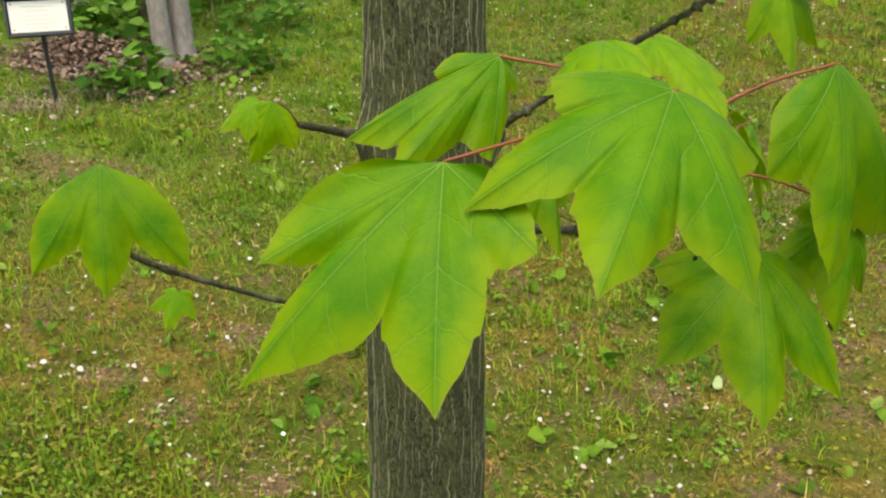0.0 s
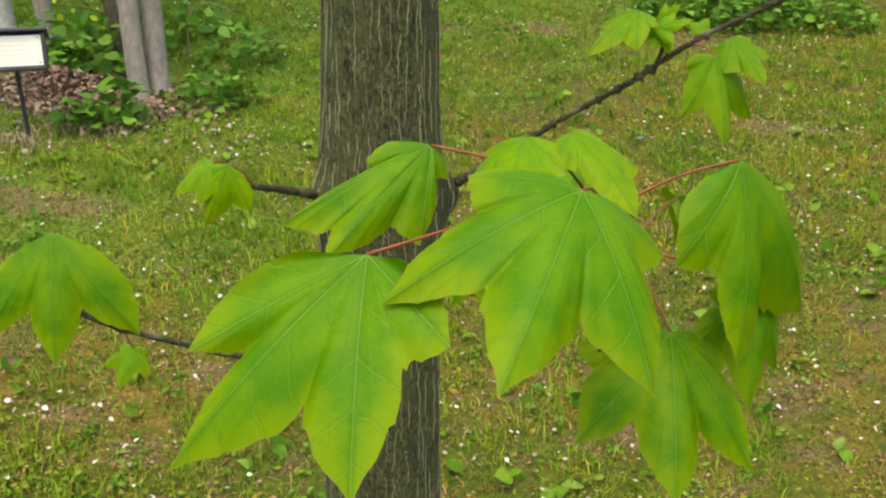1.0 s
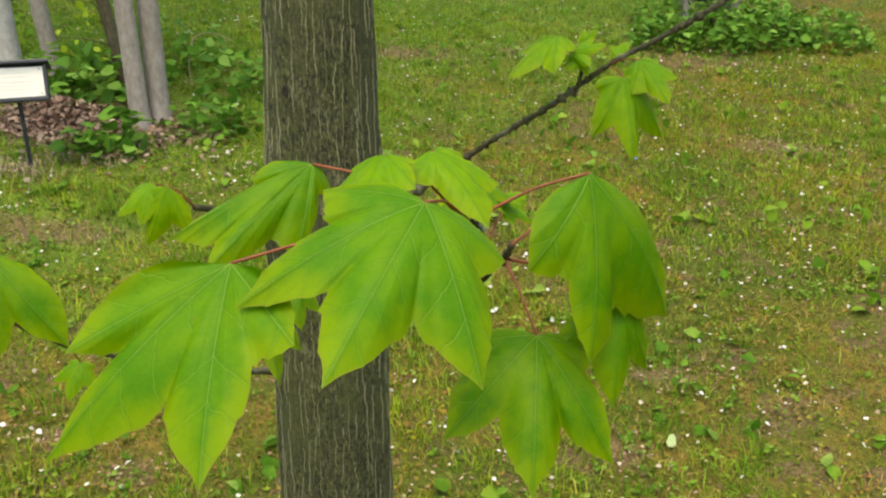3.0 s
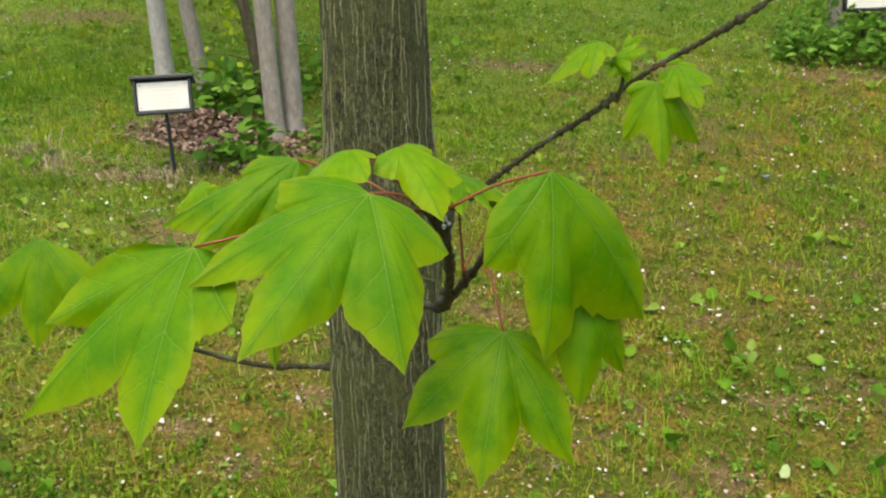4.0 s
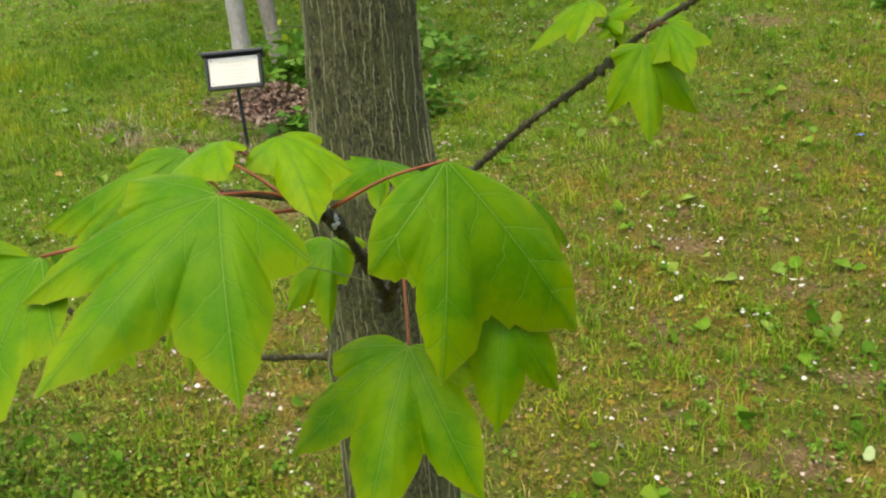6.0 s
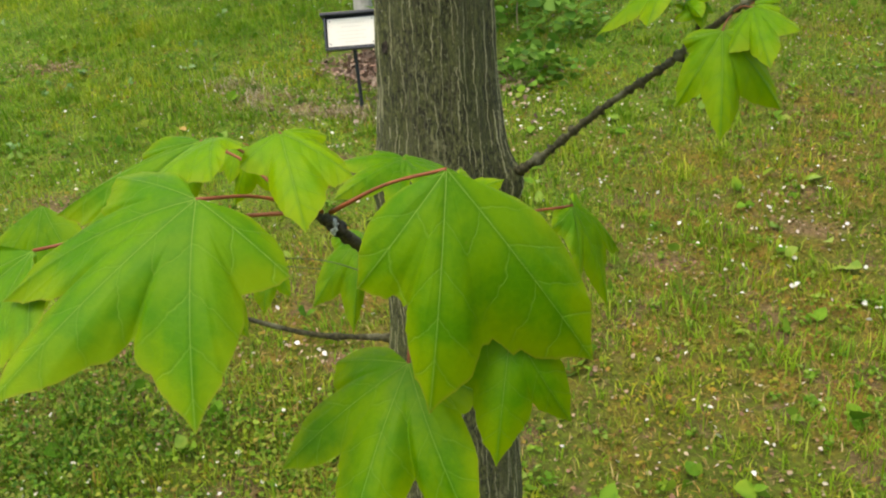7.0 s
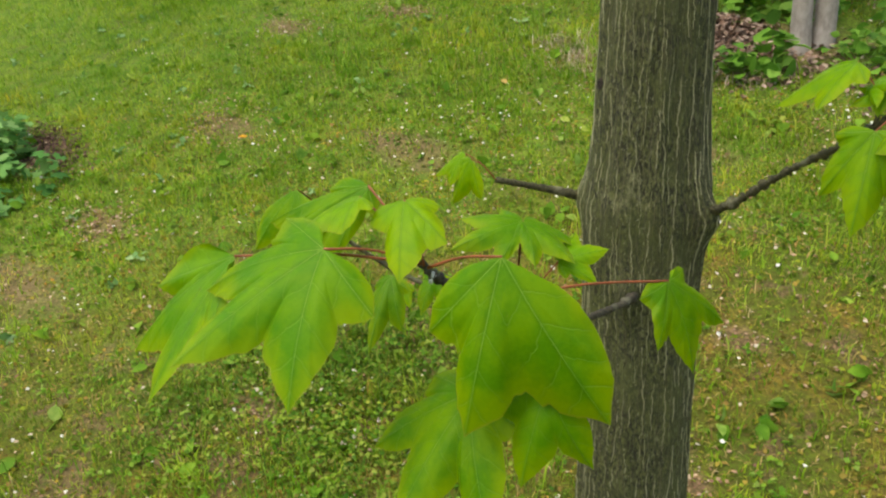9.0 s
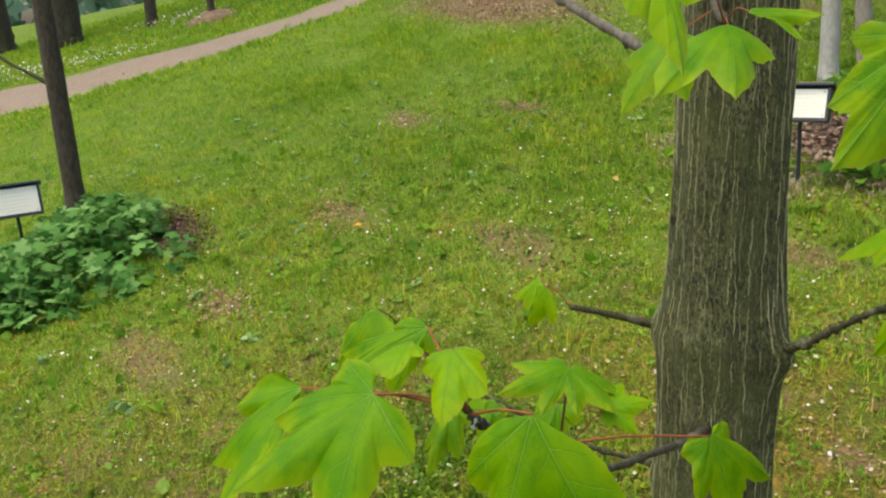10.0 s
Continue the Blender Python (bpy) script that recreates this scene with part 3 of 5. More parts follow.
def bark_seams():
    """Pale corky seams: short upright ribbons, slightly proud, wandering along the trunk."""
    rng = np.random.default_rng(19)
    verts, faces = [], []
    lanes = 44
    for lane in range(lanes):
        z = 0.6 + rng.uniform(0, 0.15)
        base = 2 * math.pi * (lane + rng.uniform(-0.3, 0.3)) / lanes
        drift = rng.uniform(0, 6.28, 3)
        while z < 1.9:
            run = rng.uniform(0.010, 0.085)
            wide = rng.uniform(0.0003, 0.0009)
            a0 = base + rng.normal(0, 0.02)
            n = max(4, int(run / 0.003))
            first = len(verts)
            for i in range(n + 1):
                f = i / n
                zz = z + run * f
                a = a0 + 0.045 * math.sin(zz * 17 + drift[0]) + 0.014 * math.sin(zz * 61 + drift[1]) + 0.010 * math.sin(zz * 210 + drift[2]) + rng.normal(0, 0.007)
                half = wide * (0.30 + 0.70 * math.sin(math.pi * min(0.97, max(0.03, f))) ** 0.6) * rng.uniform(0.35, 1.35) / 0.06
                verts += [on_trunk(a - half, zz, -0.0004), on_trunk(a - half * 0.4, zz, 0.0007), on_trunk(a + half * 0.4, zz, 0.0007), on_trunk(a + half, zz, -0.0004)]
            for i in range(n):
                k = first + 4 * i
                faces += [(k + j, k + j + 1, k + j + 5, k + j + 4) for j in range(3)]
            z += run + rng.exponential(0.026) + 0.002
    return mesh_from("bark_seams", verts, faces)


def striped_trunk():
    """Trunk with a swollen whorl where the limbs leave it."""
    zs = np.concatenate([np.linspace(-0.12, 0.9, 40), np.linspace(0.91, 1.7, 130), np.linspace(1.75, 4.6, 50)])
    sides = 120
    verts, uvs, faces = [], [], []
    for z in zs:
        for k in range(sides + 1):
            t = 2 * math.pi * k / sides
            verts.append(on_trunk(t, z))
            uvs.append((0.06 * t, z))
    m = sides + 1
    for i in range(len(zs) - 1):
        faces += [(i * m + k, i * m + k + 1, (i + 1) * m + k + 1, (i + 1) * m + k) for k in range(sides)]
    me = mesh_from("trunk", verts, faces)
    uv = me.uv_layers.new(name="bark")
    idx = np.empty(len(me.loops), np.int32)
    me.loops.foreach_get("vertex_index", idx)
    uv.data.foreach_set("uv", np.array(uvs, np.float32)[idx].ravel())
    return me


part("trunk", striped_trunk(), BARK, maple, "olive-grey bark with pale vertical fissures")

tagged(part("bark_seams", bark_seams(), SEAM, maple, "thin pale corky seams"), kind="stuff")
limb_front = part("branch", tube("branch", [(0.035, -0.035, 1.206, 0.008), (0.070, -0.098, 1.220, 0.0037), (0.11, -0.19, 1.254, 0.0032), (0.16, -0.315, 1.303, 0.0031),
                                            (0.178, -0.365, 1.338, 0.0027), (0.190, -0.42, 1.385, 0.0025), (0.192, -0.442, 1.405, 0.0024)], 12, 16, 0.10, 3, 16), TWIG, maple, "dark knobbly twig with lichen")
part("twig", tube("twig", [(0.16, -0.315, 1.303, 0.0029), (0.185, -0.36, 1.335, 0.0023), (0.206, -0.395, 1.366, 0.0022), (0.212, -0.408, 1.380, 0.0019)], 10, 12, 0.10, 4, 9), TWIG, limb_front)
part("twig", tube("twig", [(0.190, -0.418, 1.383, 0.0024), (0.187, -0.430, 1.395, 0.0021), (0.184, -0.441, 1.408, 0.0020)], 10, 6, 0.08, 5, 2), TWIG, limb_front)
part("lichen", crust((0.194, -0.440, 1.400), 0.0026), LICHEN, limb_front, "pale crusty lichen on the twig")
limb_right = part("branch", tube("branch", [(0.045, -0.005, 1.250, 0.0128), (0.092, -0.008, 1.288, 0.0060), (0.130, -0.018, 1.313, 0.0032), (0.163, -0.033, 1.339, 0.0028), (0.205, -0.052, 1.371, 0.0026), (0.255, -0.075, 1.405, 0.0030),
                                            (0.304, -0.097, 1.444, 0.0024), (0.349, -0.117, 1.471, 0.0023), (0.394, -0.137, 1.502, 0.0024), (0.46, -0.16, 1.56, 0.0027), (0.53, -0.20, 1.64, 0.0019)],
                                 12, 26, 0.17, 7, 46), LICHEN_TWIG, maple, "long dark twig with rough lichened bark")
limb_left = part("branch", tube("branch", [(-0.005, -0.03, 1.278, 0.018), (-0.03, -0.060, 1.296, 0.0062), (-0.05, -0.10, 1.312, 0.0036), (-0.066, -0.143, 1.328, 0.0032)], 12, 9, 0.05, 9, 1), LICHEN_TWIG, maple)
limb_low = part("branch", tube("branch", [(-0.005, -0.03, 1.112, 0.014), (-0.04, -0.06, 1.124, 0.0042), (-0.085, -0.115, 1.148, 0.0028), (-0.13, -0.175, 1.192, 0.0026), (-0.18, -0.232, 1.243, 0.0024),
                                          (-0.195, -0.27, 1.29, 0.0022)], 10, 9, 0.05, 11, 2), LICHEN_TWIG, maple)


def leaf(parent, m, lobes, joint=None, sag=0.006, young=False, stout=1.0, green=False, seed=0, sinus=0.67, pillow=0.026, wave=0.024, arch=0.055):
    """One blade at its pose and its red stalk from the twig's joint."""
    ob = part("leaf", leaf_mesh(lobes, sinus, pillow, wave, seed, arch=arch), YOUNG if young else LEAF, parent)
    ob.matrix_basis = m
    if joint is not None:
        part("leaf_stalk", stalk_between(joint, m.translation, sag, 0.00075 * stout), GREEN_STALK if green else STALK, parent, "thin green stalk" if green else "thin red stalk")
    return ob


part("branch", tube("branch", [(0.018, -0.044, 1.559, 0.011), (-0.012, -0.057, 1.572, 0.0066), (-0.034, -0.057, 1.581, 0.0056), (-0.081, -0.062, 1.603, 0.0053), (-0.141, -0.065, 1.630, 0.0050), (-0.216, -0.066, 1.667, 0.004)], 12, 10, 0.07, 17, 3), LIMB_BARK, maple, "smooth grey side limb")


def knot_hole():
    """A small dark scar sunk in a raised lip of bark."""
    verts, faces, m = [], [], 14
    for rr, up in ((1.0, -0.0006), (0.8, 0.0030), (0.55, 0.0026), (0.35, 0.0014), (0.05, 0.0008)):
        for k in range(m):
            q = 2 * math.pi * k / m
            verts.append(on_trunk(radians(-116) + 0.042 * rr * math.cos(q), 1.420 + 0.0065 * rr * math.sin(q), up))
    for i in range(4):
        faces += [(i * m + k, i * m + (k + 1) % m, (i + 1) * m + (k + 1) % m, (i + 1) * m + k) for k in range(m)]
    faces.append(tuple(4 * m + k for k in range(m)))
    return mesh_from("knot_hole", verts, faces)


part("knot_hole", knot_hole(), KNOT, maple, "small dark knot hole")
limb_top = part("branch", tube("branch", [(0.02, -0.02, 1.63, 0.014), (0.06, -0.07, 1.635, 0.006), (0.10, -0.12, 1.625, 0.0045), (0.125, -0.14, 1.615, 0.003)], 10, 8, 0.05, 13, 1), TWIG, maple)
part("twig", tube("twig", [(0.275, -0.085, 1.415, 0.0022), (0.279, -0.087, 1.43, 0.0018), (0.282, -0.09, 1.444, 0.0018)], 8, 5, 0.05, 15), LICHEN_TWIG, limb_right)
leaf(limb_front, pose(0.170, -0.494, 1.429, -33, -23, 171),
     [(79, 0.047, -0.012), (36, 0.093, -0.028), (0, 0.104, 0.0), (-42, 0.088, -0.018), (-90, 0.045, -0.016)], (0.186, -0.441, 1.407), 0.004, seed=1, sinus=0.65, arch=0.035)
leaf(limb_front, pose(0.080, -0.504, 1.403, -45, -25, 145),
     [(18, 0.084, 0.009), (0, 0.120, 0.0), (-42, 0.103, 0.007), (-83, 0.058, 0.009)], (0.184, -0.441, 1.407), 0.004, seed=2, sinus=0.67)
leaf(limb_front, pose(0.251, -0.439, 1.429, -74, -11, -147),
     [(32, 0.060, -0.010), (0, 0.099, 0.0), (-43, 0.106, -0.017)], (0.195, -0.443, 1.408), 0.003, seed=3, sinus=0.77)
leaf(limb_front, pose(0.225, -0.442, 1.339, -46, -5, -179),
     [(84, 0.045, -0.018), (38, 0.076, -0.006), (0, 0.087, 0.0), (-36, 0.078, -0.021), (-84, 0.034, -0.012)], (0.208, -0.398, 1.368), 0.002, seed=4, sinus=0.65)
leaf(limb_front, pose(0.269, -0.426, 1.357, -71, -8, -163),
     [(84, 0.023, -0.006), (46, 0.052, -0.008), (0, 0.063, 0.0), (-35, 0.054, -0.02), (-84, 0.023, -0.006)], (0.208, -0.398, 1.368), 0.004, seed=5)
leaf(limb_front, pose(0.102, -0.414, 1.429, -39, -36, 161),
     [(34, 0.034, -0.004), (18, 0.087, -0.009), (-2, 0.082, 0.0), (-35, 0.053, -0.006), (-75, 0.018, -0.006)], (0.180, -0.441, 1.405), 0.006, seed=6, sinus=0.84)
leaf(limb_front, pose(0.147, -0.452, 1.442, -18, 8, 170),
     [(84, 0.019, -0.005), (42, 0.038, -0.008), (0, 0.047, 0.0), (-38, 0.033, -0.006), (-84, 0.016, -0.005)], (0.184, -0.441, 1.406), 0.005, young=True, stout=0.8, seed=7, sinus=0.84)
leaf(limb_front, pose(0.170, -0.437, 1.441, -38, 4, -139),
     [(58, 0.024, -0.002), (0, 0.054, 0.0), (-41, 0.039, -0.003), (-84, 0.02, -0.006)], (0.190, -0.442, 1.407), 0.005, young=True, stout=0.8, seed=8, sinus=0.84)
leaf(limb_low, pose(-0.153, -0.323, 1.348, -66, -2, -165),
     [(33, 0.083, -0.006), (0, 0.088, 0.0), (-36, 0.088, -0.006)], (-0.195, -0.27, 1.29), 0.006, seed=9, sinus=0.64)
leaf(limb_low, pose(-0.170, -0.191, 1.197, -53, -10, 176),
     [(84, 0.013, -0.004), (46, 0.03, -0.004), (0, 0.037, -0.0), (-46, 0.03, -0.004), (-84, 0.013, -0.004)], (-0.165, -0.215, 1.225), 0.0, young=True, stout=0.6, seed=10)
leaf(limb_front, pose(0.053, -0.368, 1.335, -45, 2, -158),
     [(60, 0.019, -0.006), (24, 0.046, -0.008), (0, 0.064, 0.0), (-24, 0.046, -0.008), (-60, 0.019, -0.006)], (0.16, -0.315, 1.303), 0.012, stout=0.45, green=True, seed=11)
leaf(limb_front, pose(0.130, -0.324, 1.350, -55, -1, -165),
     [(84, 0.022, -0.006), (31, 0.054, -0.002), (0, 0.062, -0.0), (-16, 0.031, -0.004), (-84, 0.022, -0.006)], (0.17, -0.34, 1.32), 0.008, stout=0.45, green=True, seed=12)
leaf(limb_front, pose(0.255, -0.301, 1.368, -75, 6, -89),
     [(84, 0.023, -0.006), (38, 0.045, 0.001), (0, 0.066, 0.0), (-40, 0.066, 0.0), (-84, 0.024, -0.006)], (0.212, -0.408, 1.380), 0.004, seed=13)
leaf(limb_front, pose(0.183, -0.355, 1.407, -8, -29, 172),
     [(70, 0.017, -0.003), (34, 0.04, -0.004), (0, 0.055, 0.0), (-34, 0.04, -0.004), (-70, 0.017, -0.003)], (0.190, -0.375, 1.345), 0.0, seed=14)
leaf(limb_front, pose(0.183, -0.355, 1.407, -29, 1, -81),
     [(84, 0.016, -0.004), (-36, 0.046, -0.006), (0, 0.044, 0.0), (35, 0.036, -0.006), (-84, 0.016, -0.004)], (0.190, -0.375, 1.345), 0.0, seed=15)
leaf(limb_front, pose(0.067, -0.336, 1.332, -46, 3, -164),
     [(84, 0.014, -0.004), (9, 0.05, 0.014), (0, 0.038, 0.0), (-30, 0.029, -0.005), (-64, 0.014, -0.004)], (0.178, -0.365, 1.338), 0.006, stout=0.45, green=True, seed=16)
leaf(limb_front, pose(0.207, -0.349, 1.384, 6, 36, -25),
     [(84, 0.012, -0.003), (46, 0.028, -0.004), (0, 0.034, -0.0), (-46, 0.028, -0.004), (-84, 0.012, -0.003)], (0.190, -0.375, 1.350), 0.0, young=True, stout=0.7, seed=17)
leaf(limb_left, pose(-0.080, -0.163, 1.352, -84, -25, -172),
     [(38, 0.028, -0.006), (0, 0.057, 0.0), (-46, 0.042, 0.002)], (-0.066, -0.143, 1.328), 0.004, young=True, stout=0.7, seed=18, sinus=0.72)
leaf(limb_left, pose(-0.095, -0.157, 1.354, -42, -27, 142),
     [(34, 0.026, -0.006), (0, 0.044, 0.0), (-32, 0.038, -0.007)], (-0.066, -0.143, 1.328), 0.004, young=True, stout=0.7, seed=19, sinus=0.74)
leaf(limb_right, pose(0.308, -0.156, 1.440, -64, -5, -160),
     [(80, 0.024, -0.007), (29, 0.053, -0.016), (0, 0.072, 0.0), (-43, 0.062, -0.019), (-84, 0.026, -0.007)], (0.304, -0.099, 1.442), 0.002, young=True, stout=0.7, seed=20)
leaf(limb_right, pose(0.323, -0.139, 1.452, -36, 21, -172),
     [(75, 0.019, -0.005), (34, 0.037, 0.0), (0, 0.057, 0.0), (-44, 0.032, -0.012), (-84, 0.016, -0.008)], (0.306, -0.099, 1.445), 0.002, young=True, stout=0.7, seed=21)
leaf(limb_right, pose(0.259, -0.084, 1.468, -33, -13, 132),
     [(70, 0.020, -0.006), (36, 0.034, -0.004), (0, 0.066, 0.0), (-40, 0.052, 0.0), (-84, 0.023, -0.006)], (0.282, -0.09, 1.444), 0.002, young=True, stout=0.7, seed=22)
leaf(limb_right, pose(0.270, -0.085, 1.452, 19, 35, -101),
     [(84, 0.013, -0.004), (46, 0.029, -0.004), (0, 0.036, 0.0), (-46, 0.029, -0.004), (-84, 0.013, -0.004)], (0.282, -0.09, 1.444), 0.0, young=True, stout=0.5, seed=23)
leaf(limb_right, pose(0.284, -0.084, 1.450, -26, -28, 145),
     [(84, 0.01, -0.003), (46, 0.023, -0.003), (0, 0.028, 0.0), (-46, 0.023, -0.003), (-84, 0.01, -0.003)], (0.282, -0.09, 1.444), 0.0, young=True, stout=0.5, seed=24)
leaf(limb_right, pose(0.280, -0.072, 1.457, 60, 35, -56),
     [(84, 0.008, -0.002), (46, 0.019, -0.003), (0, 0.023, 0.0), (-46, 0.019, -0.003), (-84, 0.008, -0.002)], (0.282, -0.09, 1.444), 0.0, young=True, stout=0.5, seed=25)
leaf(limb_right, pose(0.315, -0.069, 1.447, 35, 20, -20),
     [(84, 0.008, -0.002), (46, 0.019, -0.003), (0, 0.023, 0.0), (-46, 0.019, -0.003), (-84, 0.008, -0.002)], (0.304, -0.098, 1.444), 0.0, young=True, stout=0.5, seed=26)
leaf(limb_top, pose(0.175, -0.196, 1.617, -33, -10, -129),
     [(33, 0.090, -0.011), (0, 0.081, 0.0), (-56, 0.040, -0.008)], (0.125, -0.14, 1.615), 0.004, stout=0.8, seed=27)
leaf(limb_top, pose(0.167, -0.164, 1.624, -31, 18, -84),
     [(43, 0.02, 0.009), (19, 0.024, 0.009), (0, 0.047, 0.0), (-24, 0.05, 0.013), (-84, 0.017, -0.005)], (0.125, -0.14, 1.615), 0.006, stout=0.8, seed=28)
leaf(limb_top, pose(0.112, -0.180, 1.610, -50, -14, -172),
     [(84, 0.02, -0.006), (46, 0.045, -0.008), (0, 0.078, -0.0), (-40, 0.06, -0.008), (-84, 0.026, -0.007)], (0.10, -0.12, 1.625), 0.0, stout=0.8, seed=29)
leaf(limb_top, pose(0.286, -0.385, 1.664, -49, -9, -109),
     [(62, 0.034, -0.004), (27, 0.050, 0.004), (0, 0.073, 0.0), (-32, 0.036, 0.003)], (0.125, -0.14, 1.615), 0.03, young=True, stout=0.8, seed=30, sinus=0.86)
leaf(limb_right, pose(0.307, -0.182, 1.609, -41, -42, -142),
     [(36, 0.060, 0.005), (13, 0.099, 0.003), (0, 0.126, 0.0), (-26, 0.100, 0.004), (-62, 0.058, -0.010)], (0.46, -0.16, 1.56), 0.02, seed=31, sinus=0.90)

part("leaf_gall", crust((0.177, -0.527, 1.373), 0.0016), KNOT, limb_front, "small brown gall on a leaf")

# ---- plant labels on posts ----


def plant_label(place, facing, width, high, tilt, post_lean, label):
    """A framed paper label under a little metal roof, on an iron post."""
    x, y, z = place
    sign = thing("plant_label", label, "sign", place, "plant labels in the beds")
    sign.rotation_euler = (0, 0, radians(facing))
    part("post", tube("post", [(0, 0, -0.10, 0.009), (post_lean * 0.5, 0, high * 0.5, 0.009), (post_lean, 0, high + 0.02, 0.009)], 10, 4), FRAME, sign, "thin dark iron post")
    h = width * 0.60
    m = pose(post_lean, -0.012, high + h / 2, tilt, 0, 0)
    body = part("frame", box("frame", width, 0.060, h, 0.004), FRAME, sign, "dark painted metal frame")
    body.matrix_basis = m @ pose(0, 0.018, 0)
    for sx in (-1, 1):
        rim = part("frame_side", box("frame_side", 0.010, 0.072, h, 0.003), FRAME, sign)
        rim.matrix_basis = m @ pose(sx * (width / 2 + 0.006), 0.008, 0)
    roof = part("roof", box("roof", width + 0.05, 0.110, 0.014, 0.004), FRAME, sign, "narrow overhanging metal roof")
    roof.matrix_basis = m @ pose(0, 0.014, h / 2 + 0.010, -5)
    sill = part("sill", box("sill", width + 0.02, 0.034, 0.012, 0.003), FRAME, sign)
    sill.matrix_basis = m @ pose(0, -0.008, -h / 2 - 0.006)
    sheet = part("label_sheet", box("label_sheet", width * 0.97, 0.003, h * 0.92, 0.001), PAPER, sign, "cream paper label with faint print")
    sheet.matrix_basis = m @ pose(0, -0.0135, 0)
    for k, (w, dz) in enumerate(((0.55, 0.30), (0.42, 0.17), (0.62, 0.02), (0.50, -0.10), (0.58, -0.22), (0.30, -0.33))):
        bar = part("print_line", box("print_line", width * w, 0.0012, h * 0.035, 0.0003), INK, sign)
        bar.matrix_basis = m @ pose(0, -0.0157, h * dz)
    for sx in (-1, 1):
        for sz in (-1, 1):
            pin = part("corner_pin", box("corner_pin", 0.005, 0.003, 0.005, 0.001), FRAME, sheet.parent)
            pin.matrix_basis = m @ pose(sx * width * 0.43, -0.0165, sz * h * 0.38)
    return sign


def on_lawn(x, y, up=0.0):
    return x, y, float(hilly(x, y)) + up


plant_label(on_lawn(-1.818, 2.71), 23, 0.230, 0.302, -19, -0.004, "cream paper plant label in a dark roofed metal frame")
plant_label(on_lawn(-5.16, -0.20), 82, 0.285, 0.222, -14, 0.0, "cream plant label on a short post among leafy ground cover")
plant_label(on_lawn(1.74, 5.50), 0, 0.245, 0.21, -14, 0.0, "cream plant label behind a leafy bed")

def scatter(n, cx, cy, sx, sy, seed):
    r = np.random.default_rng(seed)
    x, y = r.normal(cx, sx, n), r.normal(cy, sy, n)
    return np.stack([x, y, hilly(x, y) + r.uniform(0.002, 0.03, n)], 1), r


# ---- trees round the lawn ----


def crown_mesh(name, centre, spread, n, size, seed):
    """Loose leaves in uneven clumps round a centre, with gaps between."""
    rng = np.random.default_rng(seed)
    clumps = rng.normal(0, 1, (26, 3))
    clumps /= np.linalg.norm(clumps, axis=1)[:, None]
    clumps = clumps * rng.uniform(0.35, 1.0, (26, 1)) * np.array(spread)
    c = clumps[rng.integers(0, 26, n)] + rng.normal(0, 0.17, (n, 3)) * np.array(spread) + np.array(centre)
    return leafy_mesh(name, c, size, rng, 0.0, True)


def leafy_mesh(name, c, size, rng, flat=0.0, simple=False, lobed=False):
    """Small leaves at the places c, each cupped along its rib; simple ones have four triangles."""
    n = len(c)
    d = rng.normal(0, 1, (n, 3))
    d[:, 2] = d[:, 2] * (1 - flat) * 0.6
    d /= np.linalg.norm(d, axis=1)[:, None] + 1e-9
    up = rng.normal(0, 0.5, (n, 3)) + np.array([0, 0, 1.0])
    s = np.cross(d, up)
    s /= np.linalg.norm(s, axis=1)[:, None] + 1e-9
    up = np.cross(s, d)
    L = (size * rng.uniform(0.6, 1.25, n))[:, None]
    w = L * rng.uniform(0.32, 0.46, (n, 1))
    if lobed:
        ring = [(a, r) for a, r in ((-150, 0.5), (-105, 0.76), (-78, 0.58), (-50, 0.95), (-24, 0.64), (0, 1.08), (24, 0.64), (50, 0.95), (78, 0.58), (105, 0.76), (150, 0.5))]
        cup = rng.uniform(-0.1, 0.3, (n, 1))
        v = np.stack([c] + [c + L * 0.6 * r * (math.cos(radians(a)) * d + math.sin(radians(a)) * s) - up * L * cup * r * r * 0.5 for a, r in ring], 1)
        pick = tuple((0, k, k + 1) for k in range(1, 11))
    elif simple:
        v = np.stack([c, c + d * L * 0.42 + s * w + up * L * 0.10, c + d * L * 0.5, c + d * L * 0.42 - s * w + up * L * 0.10, c + d * L - up * L * 0.12], 1)
        pick = ((0, 1, 2), (0, 2, 3), (2, 1, 4), (3, 2, 4))
    else:
        droop = rng.uniform(-0.05, 0.3, (n, 1))
        v = np.stack([c] + [c + d * L * f + s * w * g + up * L * (h - droop * f * f) for f, g, h in
                            ((0.18, 0.72, 0.06), (0.45, 1.0, 0.10), (0.75, 0.62, 0.05), (1.0, 0.0, 0.0), (0.75, -0.62, 0.05), (0.45, -1.0, 0.10), (0.18, -0.72, 0.06), (0.5, 0.0, 0.0))], 1)
        pick = tuple((8, k, k + 1) for k in range(7)) + ((8, 7, 0),)
    m = v.shape[1]
    k = np.arange(n)[:, None] * m
    tris = np.concatenate([k + np.array(q) for q in pick])
    return mesh_arrays(name, v.reshape(-1, 3), np.zeros((0, 4), int), tris)



